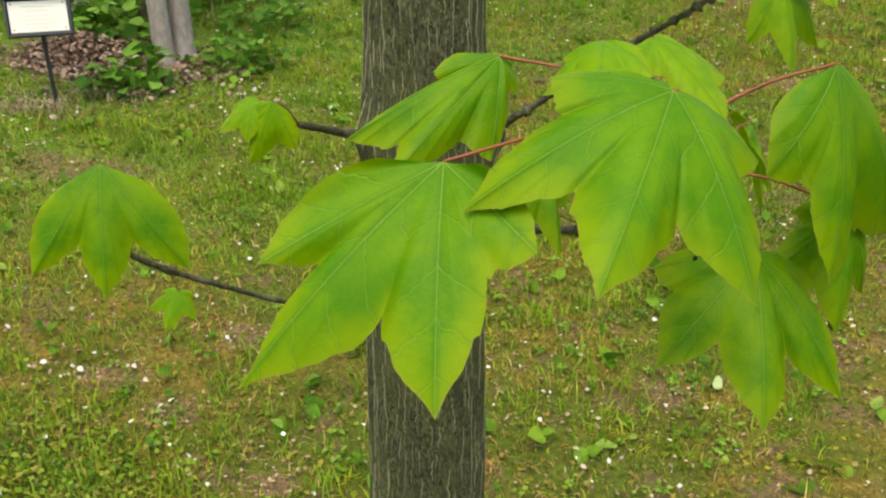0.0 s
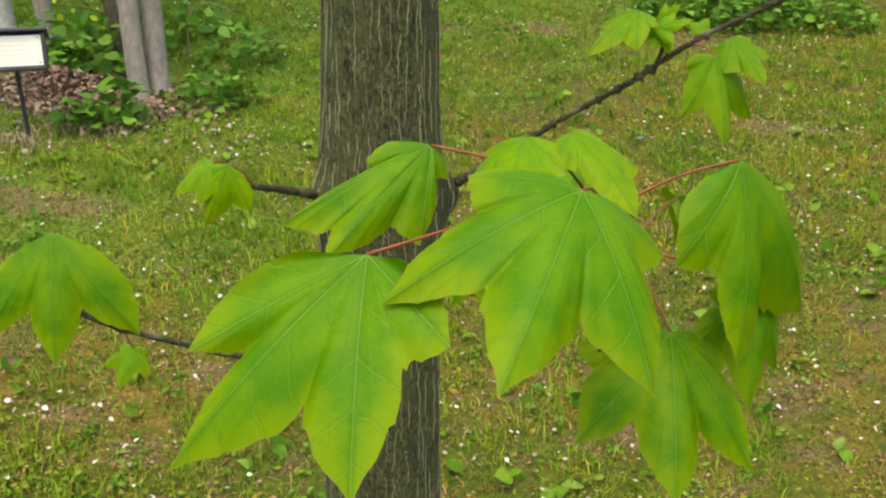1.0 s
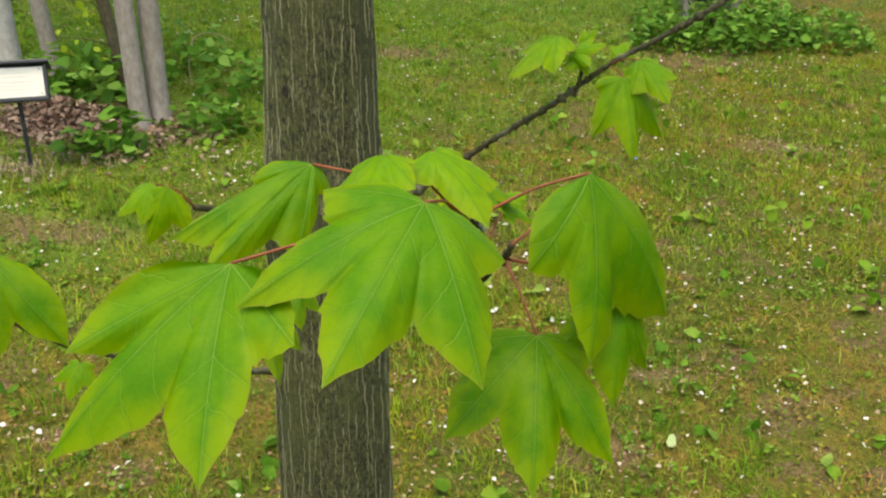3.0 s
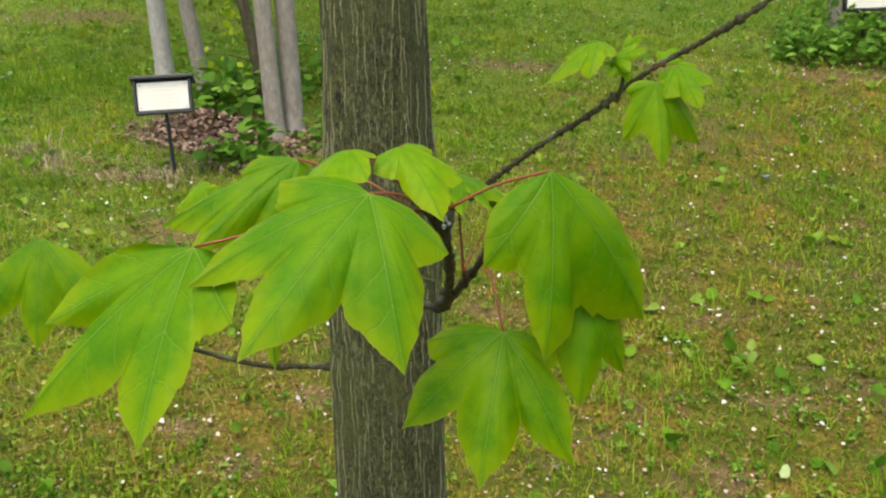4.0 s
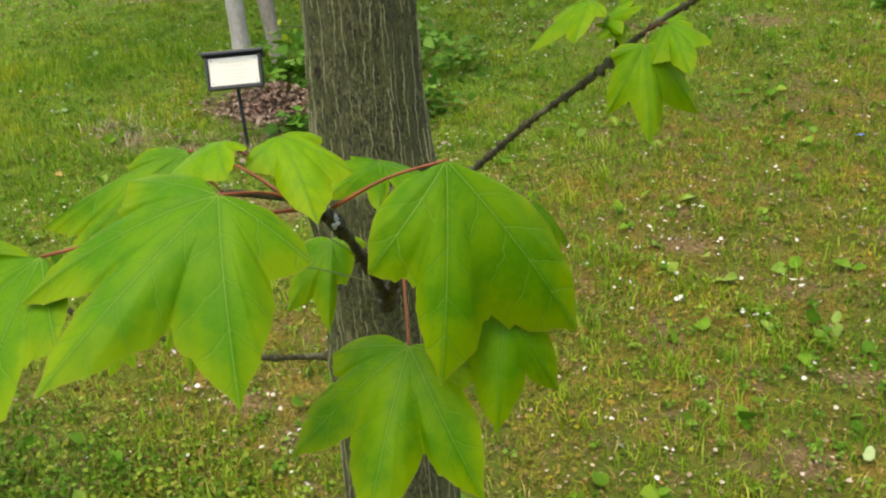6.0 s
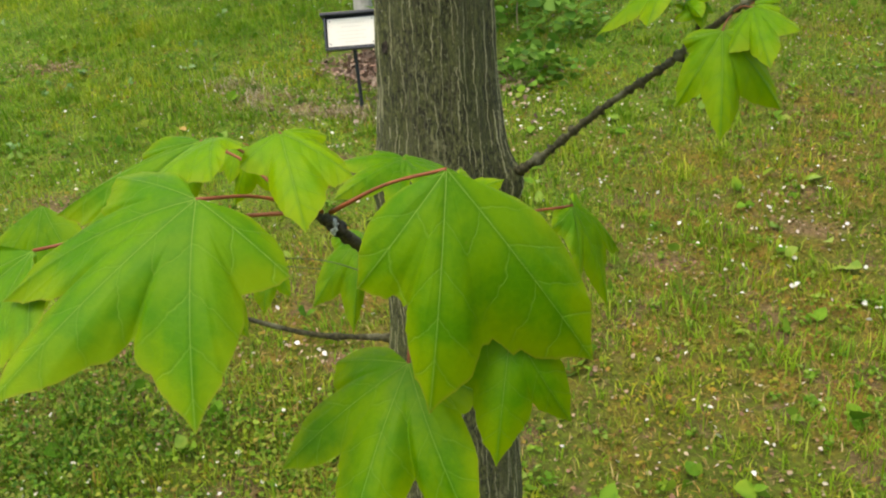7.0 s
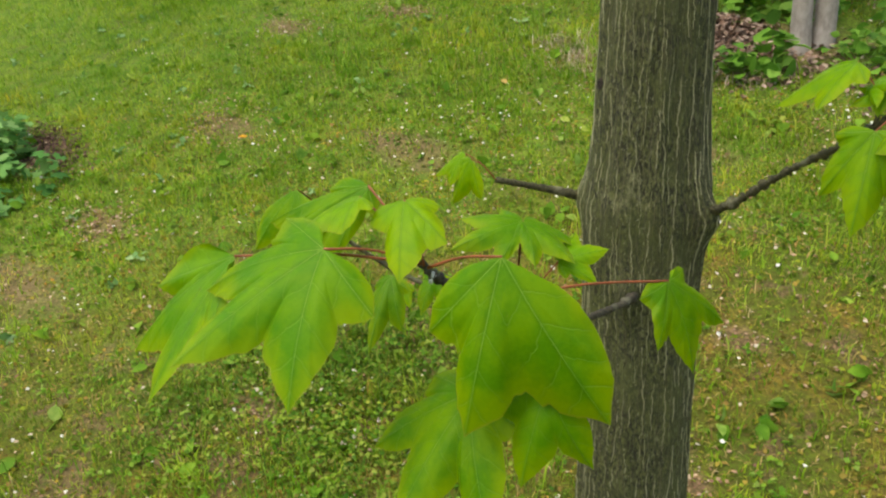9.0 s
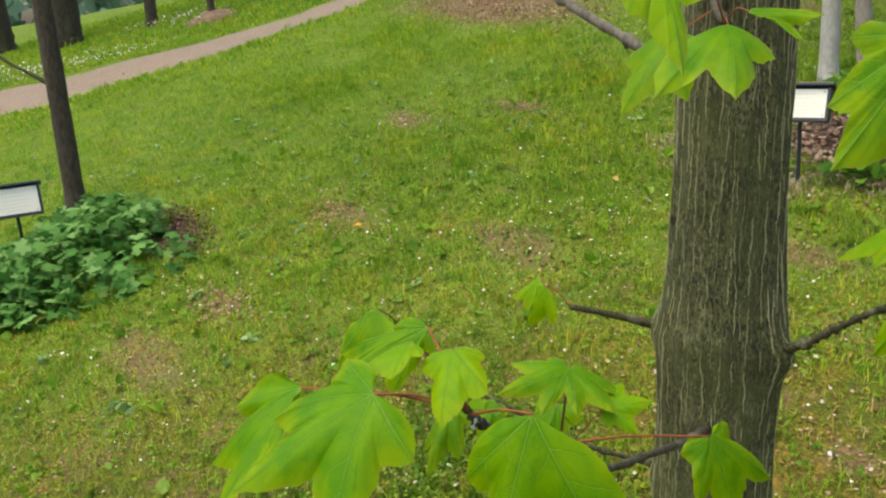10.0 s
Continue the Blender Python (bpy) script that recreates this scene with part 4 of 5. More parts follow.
def tree(place, radius, lean, height, bark, label, seed, limbs=4, leaves=1500):
    """A trunk that tapers upward, with limbs and a loose crown."""
    x, y, z = place
    ob = thing("tree", label, "tree", place)
    rng = np.random.default_rng(seed)
    lx, ly = lean
    rows = [(-lx * 0.05, -ly * 0.05, -0.15, radius * 1.3), (0, 0, 0.02, radius * 1.16), (lx * 0.06, ly * 0.06, 0.25, radius * 1.02), (lx * 0.25, ly * 0.25, height * 0.25, radius * 0.95),
            (lx * 0.55, ly * 0.55, height * 0.55, radius * 0.75), (lx, ly, height, radius * 0.15)]
    part("trunk", tube("trunk", rows, 20, 14, 0.018, seed), bark, ob)
    for k in range(limbs):
        f = 0.5 + 0.12 * k
        a = rng.uniform(0, 6.28)
        b = np.array([lx * f, ly * f, height * f])
        e = b + np.array([math.cos(a), math.sin(a), 0.8]) * height * 0.2
        part("limb", tube("limb", [(*b, radius * 0.45), (*(0.5 * (b + e) + [0, 0, -0.03]), radius * 0.3), (*e, radius * 0.08)], 8, 5, 0.03, seed + k), bark, ob)
    part("crown", crown_mesh("crown", (lx, ly, height * 0.92), (height * 0.26, height * 0.26, height * 0.22), leaves, 0.11, seed), CROWN, ob, "fresh green leaves")
    return ob


tree(on_lawn(-2.52, 3.94), 0.052, (-0.15, 0.2), 4.6, PALE_BARK, "smooth pale grey tree trunk behind the label", 31)
tree(on_lawn(-2.24, 3.88), 0.043, (-0.50, 0.1), 4.2, GREY_BARK, "slanting brownish-grey young tree trunk in the bed", 32)
sapling = tree(on_lawn(-1.80, 3.75), 0.033, (-0.50, 0.0), 3.6, MOSSY_BARK, "thin mossy brown sapling with lime-green sprouts in the bed", 33)


def sprout(parent, a, b, n, seed):
    """A thin side shoot with a few fresh leaves at its end."""
    rng = np.random.default_rng(seed)
    a, b = np.array(a), np.array(b)
    twig = part("shoot", tube("shoot", [(*a, 0.004), (*(0.5 * (a + b) + [0, 0, 0.015]), 0.003), (*b, 0.0015)], 7, 5), MOSSY_BARK, parent, "thin side shoot")
    c = b + rng.normal(0, 0.028, (n, 3)) + (a - b) * rng.uniform(0, 0.35, (n, 1))
    part("shoot_leaves", leafy_mesh("shoot_leaves", c, 0.05, rng, 0.0), LIME, twig, "lime-green young leaves")


for k, (a, b, n) in enumerate((((-0.07, -0.02, 0.40), (-0.17, -0.05, 0.52), 14), ((-0.05, 0, 0.30), (-0.12, -0.06, 0.40), 9), ((-0.04, 0, 0.22), (-0.30, -0.10, 0.28), 9), ((-0.02, -0.02, 0.10), (-0.09, -0.06, 0.16), 5), ((-0.09, 0, 0.5), (-0.20, -0.04, 0.68), 14))):
    sprout(sapling, a, b, n, 300 + k)
tree(on_lawn(-1.52, 3.23), 0.045, (-0.20, 0.3), 4.6, GREY_BARK, "grey tree trunk, twin of the one beside it", 34)
tree(on_lawn(-1.46, 3.33), 0.050, (-0.08, 0.3), 4.8, GREY_BARK, "grey tree trunk joined at the foot to its twin", 35)
young = tree(on_lawn(-5.62, 0.21), 0.064, (-0.28, 0.18), 5.6, BROWN_BARK, "young dark-barked tree rising out of ground cover", 36)
part("limb", tube("limb", [(-0.10, 0.0, 0.82, 0.018), (-0.20, -0.10, 0.90, 0.012), (-0.34, -0.24, 1.02, 0.010), (-0.6, -0.5, 1.35, 0.005)], 8, 5, 0.03, 3), BROWN_BARK, young)
tree(on_lawn(1.57, 5.51), 0.045, (-0.2, 0.1), 4.2, GREY_BARK, "grey sapling in a leafy bed up the slope", 37)
tree(on_lawn(1.95, 5.75), 0.05, (0.2, 0.1), 4.4, GREY_BARK, "pale grey sapling beside the far label", 38)
tree(on_lawn(-13.8, 1.7), 0.25, (0.2, 0.2), 9.0, BROWN_BARK, "old tree with a broad dark trunk beyond the path", 39, 5, 2500)
tree(on_lawn(-13.1, 2.85), 0.085, (0.1, 0.2), 6.0, BROWN_BARK, "slim dark tree beyond the path", 40)
tree(on_lawn(-15.5, 1.0), 0.22, (0.1, -0.2), 9.0, BROWN_BARK, "old dark tree in the far meadow", 41, 5, 2500)
tree(on_lawn(-16.5, 6.2), 0.16, (0.1, -0.2), 8.0, BROWN_BARK, "dark tree in the far meadow", 42, 5, 2500)

# ---- dry bank under the trees up the slope ----
c, r_ = scatter(8000, -6.9, 4.75, 0.95, 0.32, 66)
tagged(part("dry_bank", leafy_mesh("dry_bank", c, 0.024, r_, 0.7, True), SCRAPS), "brown needle litter on the bank beside the path", "leaf litter", kind="stuff")

# ---- gravel path up the slope ----


def path_strip():
    pts = glide([(-22, -14, 0, 0.95), (-14.5, -4.0, 0, 0.95), (-10.5, 0.45, 0, 0.78), (-10.15, 1.7, 0, 0.69), (-9.85, 2.3, 0, 0.62), (-9.75, 3.0, 0, 0.50), (-9.75, 3.6, 0, 0.43), (-9.78, 4.2, 0, 0.41), (-10.3, 7, 0, 0.42), (-12, 12, 0, 0.45), (-15, 17, 0, 0.5)], 16)
    verts, faces = [], []
    m = 9
    for i, p in enumerate(pts):
        d = pts[min(i + 1, len(pts) - 1)] - pts[max(i - 1, 0)]
        nx, ny = -d[1] / math.hypot(d[0], d[1]), d[0] / math.hypot(d[0], d[1])
        for k in range(m):
            f = (2 * k / (m - 1) - 1) * p[3]
            f += 0.16 * noise.noise(Vector((p[0] * 2, p[1] * 2, k))) if k in (0, m - 1) else 0
            x, y = p[0] + nx * f, p[1] + ny * f
            verts.append((x, y, float(hilly(x, y)) + (0.012 if 0 < k < m - 1 else -0.01)))
    for i in range(len(pts) - 1):
        faces += [(i * m + k, i * m + k + 1, (i + 1) * m + k + 1, (i + 1) * m + k) for k in range(m - 1)]
    return mesh_from("path", verts, faces)


tagged(part("path", path_strip(), GRAVEL), "pinkish gravel path", "path", kind="structure")

# ---- beds ----


def cover_plant(place, radius, height, n, size, label, seed, lobed=False):
    """A low leafy clump: thin stems that fan out, each with leaves near its top."""
    rng = np.random.default_rng(seed)
    ob = thing("bed_plant", label, "plant", place)
    a, r = rng.uniform(0, 6.28, n), radius * np.sqrt(rng.uniform(0, 1, n))
    x, y = r * np.cos(a), r * np.sin(a)
    dome = np.sqrt(np.clip(1 - (r / radius) ** 2 * 0.8, 0, 1))
    z = hilly(place[0] + x, place[1] + y) - place[2] + height * dome * rng.uniform(0.1, 1.2, n)
    part("foliage", leafy_mesh("foliage", np.stack([x, y, z], 1), size, rng, 0.4, False, lobed), BLUE_COVER if lobed else COVER, ob)
    stems = min(18, n // 6)
    for k in range(0, stems):
        q = np.array([x[k], y[k], z[k]])
        foot = np.array([x[k] * 0.7, y[k] * 0.7, float(hilly(place[0] + x[k] * 0.7, place[1] + y[k] * 0.7)) - place[2] - 0.01])
        part("stem", tube("stem", [(*foot, 0.002), (*(0.5 * (foot + q) + rng.normal(0, 0.008, 3)), 0.0016), (*q, 0.001)], 5, 3), WEED, ob)
    return ob


rng = np.random.default_rng(5)
for x, y, r, h, n, s in ((-1.62, 2.86, 0.13, 0.13, 60, 0.075), (-1.48, 2.95, 0.10, 0.16, 34, 0.10), (-1.20, 3.22, 0.17, 0.16, 90, 0.06), (-1.02, 3.25, 0.14, 0.12, 60, 0.055),
                         (-1.75, 3.5, 0.30, 0.22, 150, 0.08), (-2.05, 3.62, 0.26, 0.22, 120, 0.08), (-1.65, 4.05, 0.35, 0.25, 150, 0.08), (-1.15, 3.75, 0.22, 0.20, 80, 0.07)):
    cover_plant(on_lawn(x, y), r, h, n, s, "leafy green wild plant at the edge of the tree bed", int(rng.integers(1000)))
for x, y, r, h, n in ((-4.92, 0.12, 0.34, 0.20, 300), (-4.55, 0.25, 0.30, 0.26, 260), (-4.05, 0.30, 0.24, 0.16, 60), (-4.45, -0.12, 0.36, 0.24, 340), (-4.75, -0.42, 0.34, 0.17, 260), (-4.30, -0.38, 0.26, 0.2, 190), (-5.1, -0.75, 0.42, 0.26, 320), (-3.95, -0.02, 0.22, 0.14, 90), (-4.05, -0.33, 0.2, 0.1, 70)):
    cover_plant(on_lawn(x, y), r, h, n, 0.09, "dense ground cover of lobed bluish-green leaves", int(rng.integers(1000)), True)
for x, y, r, h, n in ((1.35, 5.1, 0.24, 0.18, 130), (1.7, 5.15, 0.27, 0.2, 150), (2.1, 5.2, 0.3, 0.2, 160), (2.5, 5.3, 0.3, 0.2, 140), (1.5, 5.5, 0.3, 0.28, 120), (2.0, 5.6, 0.3, 0.26, 120)):
    cover_plant(on_lawn(x, y), r, h, n * 2, 0.06, "leafy green clump in a bed up the slope", int(rng.integers(1000)))


c, r_ = scatter(2600, -1.92, 3.20, 0.15, 0.09, 61)
c[:, 2] += 0.10 * np.exp(-((c[:, 0] + 1.92) / 0.2) ** 2 - ((c[:, 1] - 3.24) / 0.12) ** 2) * r_.uniform(0.2, 1, len(c))
c2, _ = scatter(900, -1.55, 3.08, 0.28, 0.18, 62)
tagged(part("leaf_litter", leafy_mesh("leaf_litter", np.concatenate([c, c2]), 0.029, r_, 0.2), LITTER), "brown fallen leaves heaped under the grey trees", "leaf litter", kind="stuff")

c, r_ = scatter(2200, -4.45, 0.55, 0.20, 0.08, 64)
tagged(part("bed_soil", leafy_mesh("bed_soil", c, 0.020, r_, 0.6), DARK_LITTER), "dark brown soil and dead leaves beside the ground cover", "soil", kind="stuff")

stalk = thing("dry_stalk", "pale dry stalk arching over the bed", "stalk", on_lawn(-1.47, 3.86))
part("stem", tube("stem", [(0, 0, -0.03, 0.004), (0.0, 0, 0.12, 0.0038), (0.03, 0, 0.23, 0.0034), (0.10, -0.01, 0.275, 0.003), (0.19, -0.02, 0.265, 0.0025), (0.26, -0.02, 0.235, 0.002)], 7, 6), STRAW, stalk)

# ---- fallen and flowering things on the lawn ----


def disc_flower(name, place, radius, mat, label, petals, seed):
    rng = np.random.default_rng(seed)
    verts, faces = [], []
    for k in range(petals):
        a = 2 * math.pi * k / petals + rng.uniform(-0.1, 0.1)
        c, s = math.cos(a), math.sin(a)
        l, w, up = radius * rng.uniform(0.8, 1.1), radius * 0.22, rng.uniform(0.1, 0.4) * radius
        i = len(verts)
        verts += [(0, 0, 0), (c * l * 0.6 - s * w, s * l * 0.6 + c * w, up), (c * l, s * l, up * 0.8), (c * l * 0.6 + s * w, s * l * 0.6 - c * w, up)]
        faces += [(i, i + 3, i + 2), (i, i + 2, i + 1)]
    ob = thing(name, label, "flower", place)
    part("petals", mesh_from("petals", verts, faces), mat, ob)
    part("flower_stalk", tube("flower_stalk", [(0, 0, -0.035, 0.0012), (0.002, 0, 0, 0.001)], 5, 2), WEED, ob)
    return ob


disc_flower("dandelion", on_lawn(-3.367, 1.221, 0.035), 0.026, YELLOW, "single yellow dandelion in the grass", 16, 1)
disc_flower("wild_flower", on_lawn(0.862, 3.136, 0.03), 0.022, BLUE, "small blue wild flower in the grass", 8, 2)


def fallen_leaf(x, y, size, mat, label, seed):
    rng = np.random.default_rng(seed)
    m = 9
    verts = [(0, 0, 0.006)]
    for k in range(m):
        a = 2 * math.pi * k / m
        r = size * (0.55 + 0.45 * abs(math.cos(a))) * rng.uniform(0.85, 1.1)
        verts.append((r * math.cos(a), 0.75 * r * math.sin(a), 0.004 + 0.25 * r * rng.uniform(0, 1)))
    ob = part("fallen_leaf", mesh_from("fallen_leaf", verts, [(0, 1 + k, 1 + (k + 1) % m) for k in range(m)]), mat)
    ob.matrix_basis = pose(*on_lawn(x, y, 0.012), 8, -10, rng.uniform(0, 360))
    return tagged(ob, label, "leaf")


fallen_leaf(0.704, 1.29, 0.028, PALE_LEAF, "pale green leaf lying on the moss", 1)
fallen_leaf(-2.61, 2.33, 0.032, OCHRE, "curled ochre leaf lying in the grass", 2)
fallen_leaf(-2.555, 2.34, 0.024, OCHRE, "small ochre leaf beside another in the grass", 3)
for k, (x, y, s) in enumerate(((0.205, 1.868, 0.020), (0.25, 2.448, 0.022), (0.40, 1.84, 0.015), (0.475, 1.842, 0.016), (0.44, 1.83, 0.011), (0.555, 2.027, 0.014), (0.53, 2.05, 0.012), (0.58, 2.0, 0.012), (0.222, 2.455, 0.014))):
    fallen_leaf(x, y, s, PETAL, "white fallen blossom lying on the mossy lawn", 10 + k)

# ---- lawn cover ----


def patchy(x, y, s, ph):
    return 0.5 + 0.25 * np.sin(s * x + ph + 1.7 * np.sin(s * 0.7 * y + ph)) + 0.25 * np.sin(s * 1.3 * y - ph + 1.3 * np.sin(s * 0.8 * x))


def keep_clear(x, y):
    """True away from the maple's foot, the tree bed and the path."""
    bed = (((x + 1.75) / 0.62) ** 2 + ((y - 3.3) / 0.42) ** 2 > 1)
    foot = np.hypot(x - 0.0, y + 0.02) > 0.10
    mid = np.interp(y, (-14, -4, 0.45, 1.7, 2.3, 3.0, 4.2, 7, 12), (-22, -14.5, -10.5, -10.15, -9.85, -9.75, -9.78, -10.3, -12))
    lane = np.abs(x - mid) > np.interp(y, (0, 1.7, 3.0, 4.2), (0.92, 0.74, 0.50, 0.41)) + 0.06 * np.sin(3.1 * y + 2 * np.sin(5 * y))
    return bed & foot & (lane | (x > -8)) & (np.modf(np.abs(np.sin(127.1 * x + 311.7 * y) * 43758.5))[0] < 0.22 + 0.78 * np.exp(-(np.clip(np.minimum(0.25 - y, x + 0.9), 0, None) / 0.3) ** 2))


def border(x, y, box_, rng):
    """Thins the cover out towards the border of its stretch."""
    d = np.minimum(np.minimum(x - box_[0], box_[1] - x), np.minimum(y - box_[2], box_[3] - y))
    return rng.uniform(0.02, 1, len(x)) < d / min(1.1, 0.25 * (box_[1] - box_[0]))


def blades(name, n, box_, seed, tall, wide, keep, bend=(0.2, 1.25), tuft=0.0):
    """Curved blades of grass, each a narrow strip that ends in a point; most grow in tufts of the given spread."""
    rng = np.random.default_rng(seed)
    x0, x1, y0, y1 = box_
    x, y = rng.uniform(x0, x1, n), rng.uniform(y0, y1, n)
    a = rng.uniform(0, 6.28, n)
    if tuft:
        hearts = n // 15
        pick = rng.integers(0, hearts, n)
        near = rng.uniform(0, 1, n) < 0.8
        ox, oy = rng.normal(0, tuft, n), rng.normal(0, tuft, n)
        x, y = np.where(near, x[:hearts][pick] + ox, x), np.where(near, y[:hearts][pick] + oy, y)
        a = np.where(near, np.arctan2(oy, ox) + rng.normal(0, 0.7, n), a)
    ok = keep(x, y, rng) & keep_clear(x, y) & border(x, y, box_, rng)
    x, y, a = x[ok], y[ok], a[ok]
    n = len(x)
    L = tall * rng.lognormal(0, 0.38, n)
    L = L * (0.55 + 0.9 * patchy(x, y, 11.0, seed) * patchy(x, y, 23.0, 1.0 + seed))
    lean = rng.uniform(*bend, n)
    w = wide * rng.uniform(0.6, 1.3, n)
    dx, dy = np.cos(a), np.sin(a)
    z = hilly(x, y) - 0.004
    rows = []
    for f, ww in ((0, 0.9), (0.55, 1.0)):
        h, out = L * f * np.cos(lean * f * 0.6), L * f * np.sin(lean * f * 0.75)
        for s in (-1, 1):
            rows.append(np.stack([x + dx * out - s * dy * w * ww / 2, y + dy * out + s * dx * w * ww / 2, z + h], 1))
    h, out = L * np.cos(lean * 0.75), L * np.sin(lean)
    rows.append(np.stack([x + dx * out, y + dy * out, z + h], 1))
    v = np.stack(rows, 1).reshape(-1, 3)
    k = np.arange(n)[:, None] * 5
    return mesh_arrays(name, v, k + np.array([0, 1, 3, 2]), k + np.array([2, 3, 4]))


def worn(x, y):
    """How much grass a bare patch leaves standing."""
    left = np.ones_like(x)
    for bx, by, sx, sy in BARE:
        left = left * (1 - 0.85 * np.exp(-0.5 * ((x - bx) / sx) ** 2 - 0.5 * ((y - by) / sy) ** 2))
    return left


def thin_keep(x, y, rng):
    d = np.hypot(x - 0.4, y + 0.8)
    return rng.uniform(0, 1, len(x)) < np.clip(0.12 + 1.3 * patchy(x, y, 2.9, 0.4) * patchy(x, y, 7.1, 2.0), 0, 1) * np.clip(4.2 / d, 0.15, 1) * worn(x, y)


def lush_keep(x, y, rng):
    d = np.hypot(x - 0.4, y + 0.8)
    lush = 1 / (1 + np.exp((x + 3.1 - 0.25 * y) * 1.6)) + 0.8 * np.exp(-((x + 0.98) / 0.25) ** 2 - ((y - 0.86) / 0.16) ** 2) + 0.75 / (1 + np.exp((y - 1.0 + 0.25 * x) * 9)) / (1 + np.exp((x + 0.1) * 6)) / (1 + np.exp(-(x + 1.6) * 4)) * (0.45 + 0.9 * patchy(x, y, 5.2, 1.4)) + 0.35 * np.exp(-((x - 0.6) / 0.35) ** 2 - ((y - 1.05) / 0.1) ** 2) + 0.9 * (patchy(x, y, 1.9, 3.1) > 0.72) + 0.85 / (1 + np.exp(-(y - 1.9 - 0.25 * x) * 3)) * (0.35 + 1.0 * patchy(x, y, 2.6, 2.2))
    return rng.uniform(0, 1, len(x)) < np.clip(lush, 0.05, 1) * np.clip(4.0 / d, 0.14, 1) * worn(x, y)


def edge_keep(x, y, rng):
    line = np.interp(x, (-3.0, -2.6, -2.18, -1.97, -1.78, -1.62, -1.44, -1.1), (2.86, 2.75, 2.63, 2.61, 2.66, 2.82, 3.02, 3.18))
    line = line + 0.05 * np.sin(9 * x) + 0.03 * np.sin(23 * x)
    d = np.exp(-((y - line) / 0.11) ** 2) * np.clip((x + 3.1) / 0.6, 0, 1) * np.clip((-0.9 - x) / 0.5, 0, 1)
    return rng.uniform(0, 1, len(x)) < d * np.clip(1.9 * patchy(x, y, 9, 1.0) * patchy(x, y, 21, 0.3) + 0.05, 0, 1)


tagged(part("dry_grass_edge", blades("dry_grass_edge", 46000, (-3.3, -0.7, 2.2, 3.5), 63, 0.060, 0.0042, edge_keep, (1.25, 1.65), 0.03), STRAW), "dry cut grass and stalks along the bed's edge", "dry grass", kind="stuff")
for k, (x, y, sx, sy) in enumerate(BARE):
    c, r_ = scatter(260 if k < 8 else 70, x, y, sx, sy, 200 + k)
    tagged(part("bare_patch", leafy_mesh("bare_patch", c, 0.016 if k < 8 else 0.011, r_, 0.85), SCRAPS), "bare reddish-brown patch of soil and scraps in the lawn", "soil", kind="stuff")
tagged(part("short_grass", blades("short_grass", 430000, (-5.2, 4.0, -3.2, 6.9), 71, 0.028, 0.0034, thin_keep, tuft=0.015), GRASS), "short sparse grass growing through moss", "grass", kind="stuff")
tagged(part("thatch", blades("thatch", 260000, (-5.4, 3.9, -3.2, 5.8), 75, 0.026, 0.0030, lambda x, y, r: r.uniform(0, 1, len(x)) < np.clip(3.0 / np.hypot(x - 0.4, y + 0.8), 0.1, 1) * np.clip(1.2 / (1 + np.exp(-(x + 3.5 - 0.25 * y) * 1.6)) - 0.55 / (1 + np.exp((y - 1.0 + 0.25 * x) * 9)) / (1 + np.exp((x + 0.1) * 6)) / (1 + np.exp(-(x + 1.6) * 4)), 0.15, 1) * (0.3 + 0.7 / (1 + np.exp((y - 2.9) * 2.5))), (1.0, 1.6)), THATCH), "matted dry stalks, moss fibres and thatch", "thatch", kind="stuff")
tagged(part("lush_grass", blades("lush_grass", 600000, (-11.4, 4.0, -2.6, 8.2), 72, 0.046, 0.0040, lush_keep, tuft=0.028), LUSH), "taller lush green grass in patches", "grass", kind="stuff")


def fresh(x, y):
    """The damp green stretch of lawn beside the maple."""
    return (np.exp(-((x + 1.42) / 0.42) ** 2 - ((y - 0.42) / 0.42) ** 2) + 0.8 * np.exp(-((x + 0.95) / 0.22) ** 2 - ((y - 0.80) / 0.14) ** 2)) * np.clip(0.25 + 1.5 * patchy(x, y, 7.0, 0.6), 0, 1) * worn(x, y)


tagged(part("fresh_grass", blades("fresh_grass", 70000, (-2.7, -0.2, -0.6, 1.5), 76, 0.042, 0.0042, lambda x, y, r: r.uniform(0, 1, len(x)) < fresh(x, y), (0.2, 1.0), 0.018), CLOVER), "fresh dark green grass in a damp stretch of the lawn", "grass", kind="stuff")
tagged(part("tall_grass", blades("tall_grass", 90000, (-8.5, -2.2, 1.6, 4.6), 74, 0.062, 0.0045, lambda x, y, r: r.uniform(0, 1, len(x)) < np.clip(2.4 * patchy(x, y, 1.6, 0.9) * patchy(x, y, 3.3, 2.0) - 0.25, 0, 1)), LUSH), "long uncut grass up the slope", "grass", kind="stuff")
tagged(part("meadow_grass", blades("meadow_grass", 95000, (-17.0, -8.3, -4.5, 7.0), 73, 0.060, 0.011, lambda x, y, r: r.uniform(0, 1, len(x)) < np.clip(1.6 + 0.09 * (x + 8), 0.35, 1)), LUSH), "meadow grass beyond the path", "grass", kind="stuff")


def strewn(n, box_, seed, weight, lo, hi):
    """Places on the lawn, kept where weight(x, y) is high, thinner far from the maple."""
    rng = np.random.default_rng(seed)
    x, y = rng.uniform(box_[0], box_[1], n), rng.uniform(box_[2], box_[3], n)
    d = np.hypot(x - 0.4, y + 0.8)
    ok = (rng.uniform(0, 1, n) < weight(x, y) * np.clip(4.0 / d, 0.15, 1)) & keep_clear(x, y) & border(x, y, box_, rng)
    x, y = x[ok], y[ok]
    return np.stack([x, y, hilly(x, y) + rng.uniform(lo, hi, len(x))], 1), rng


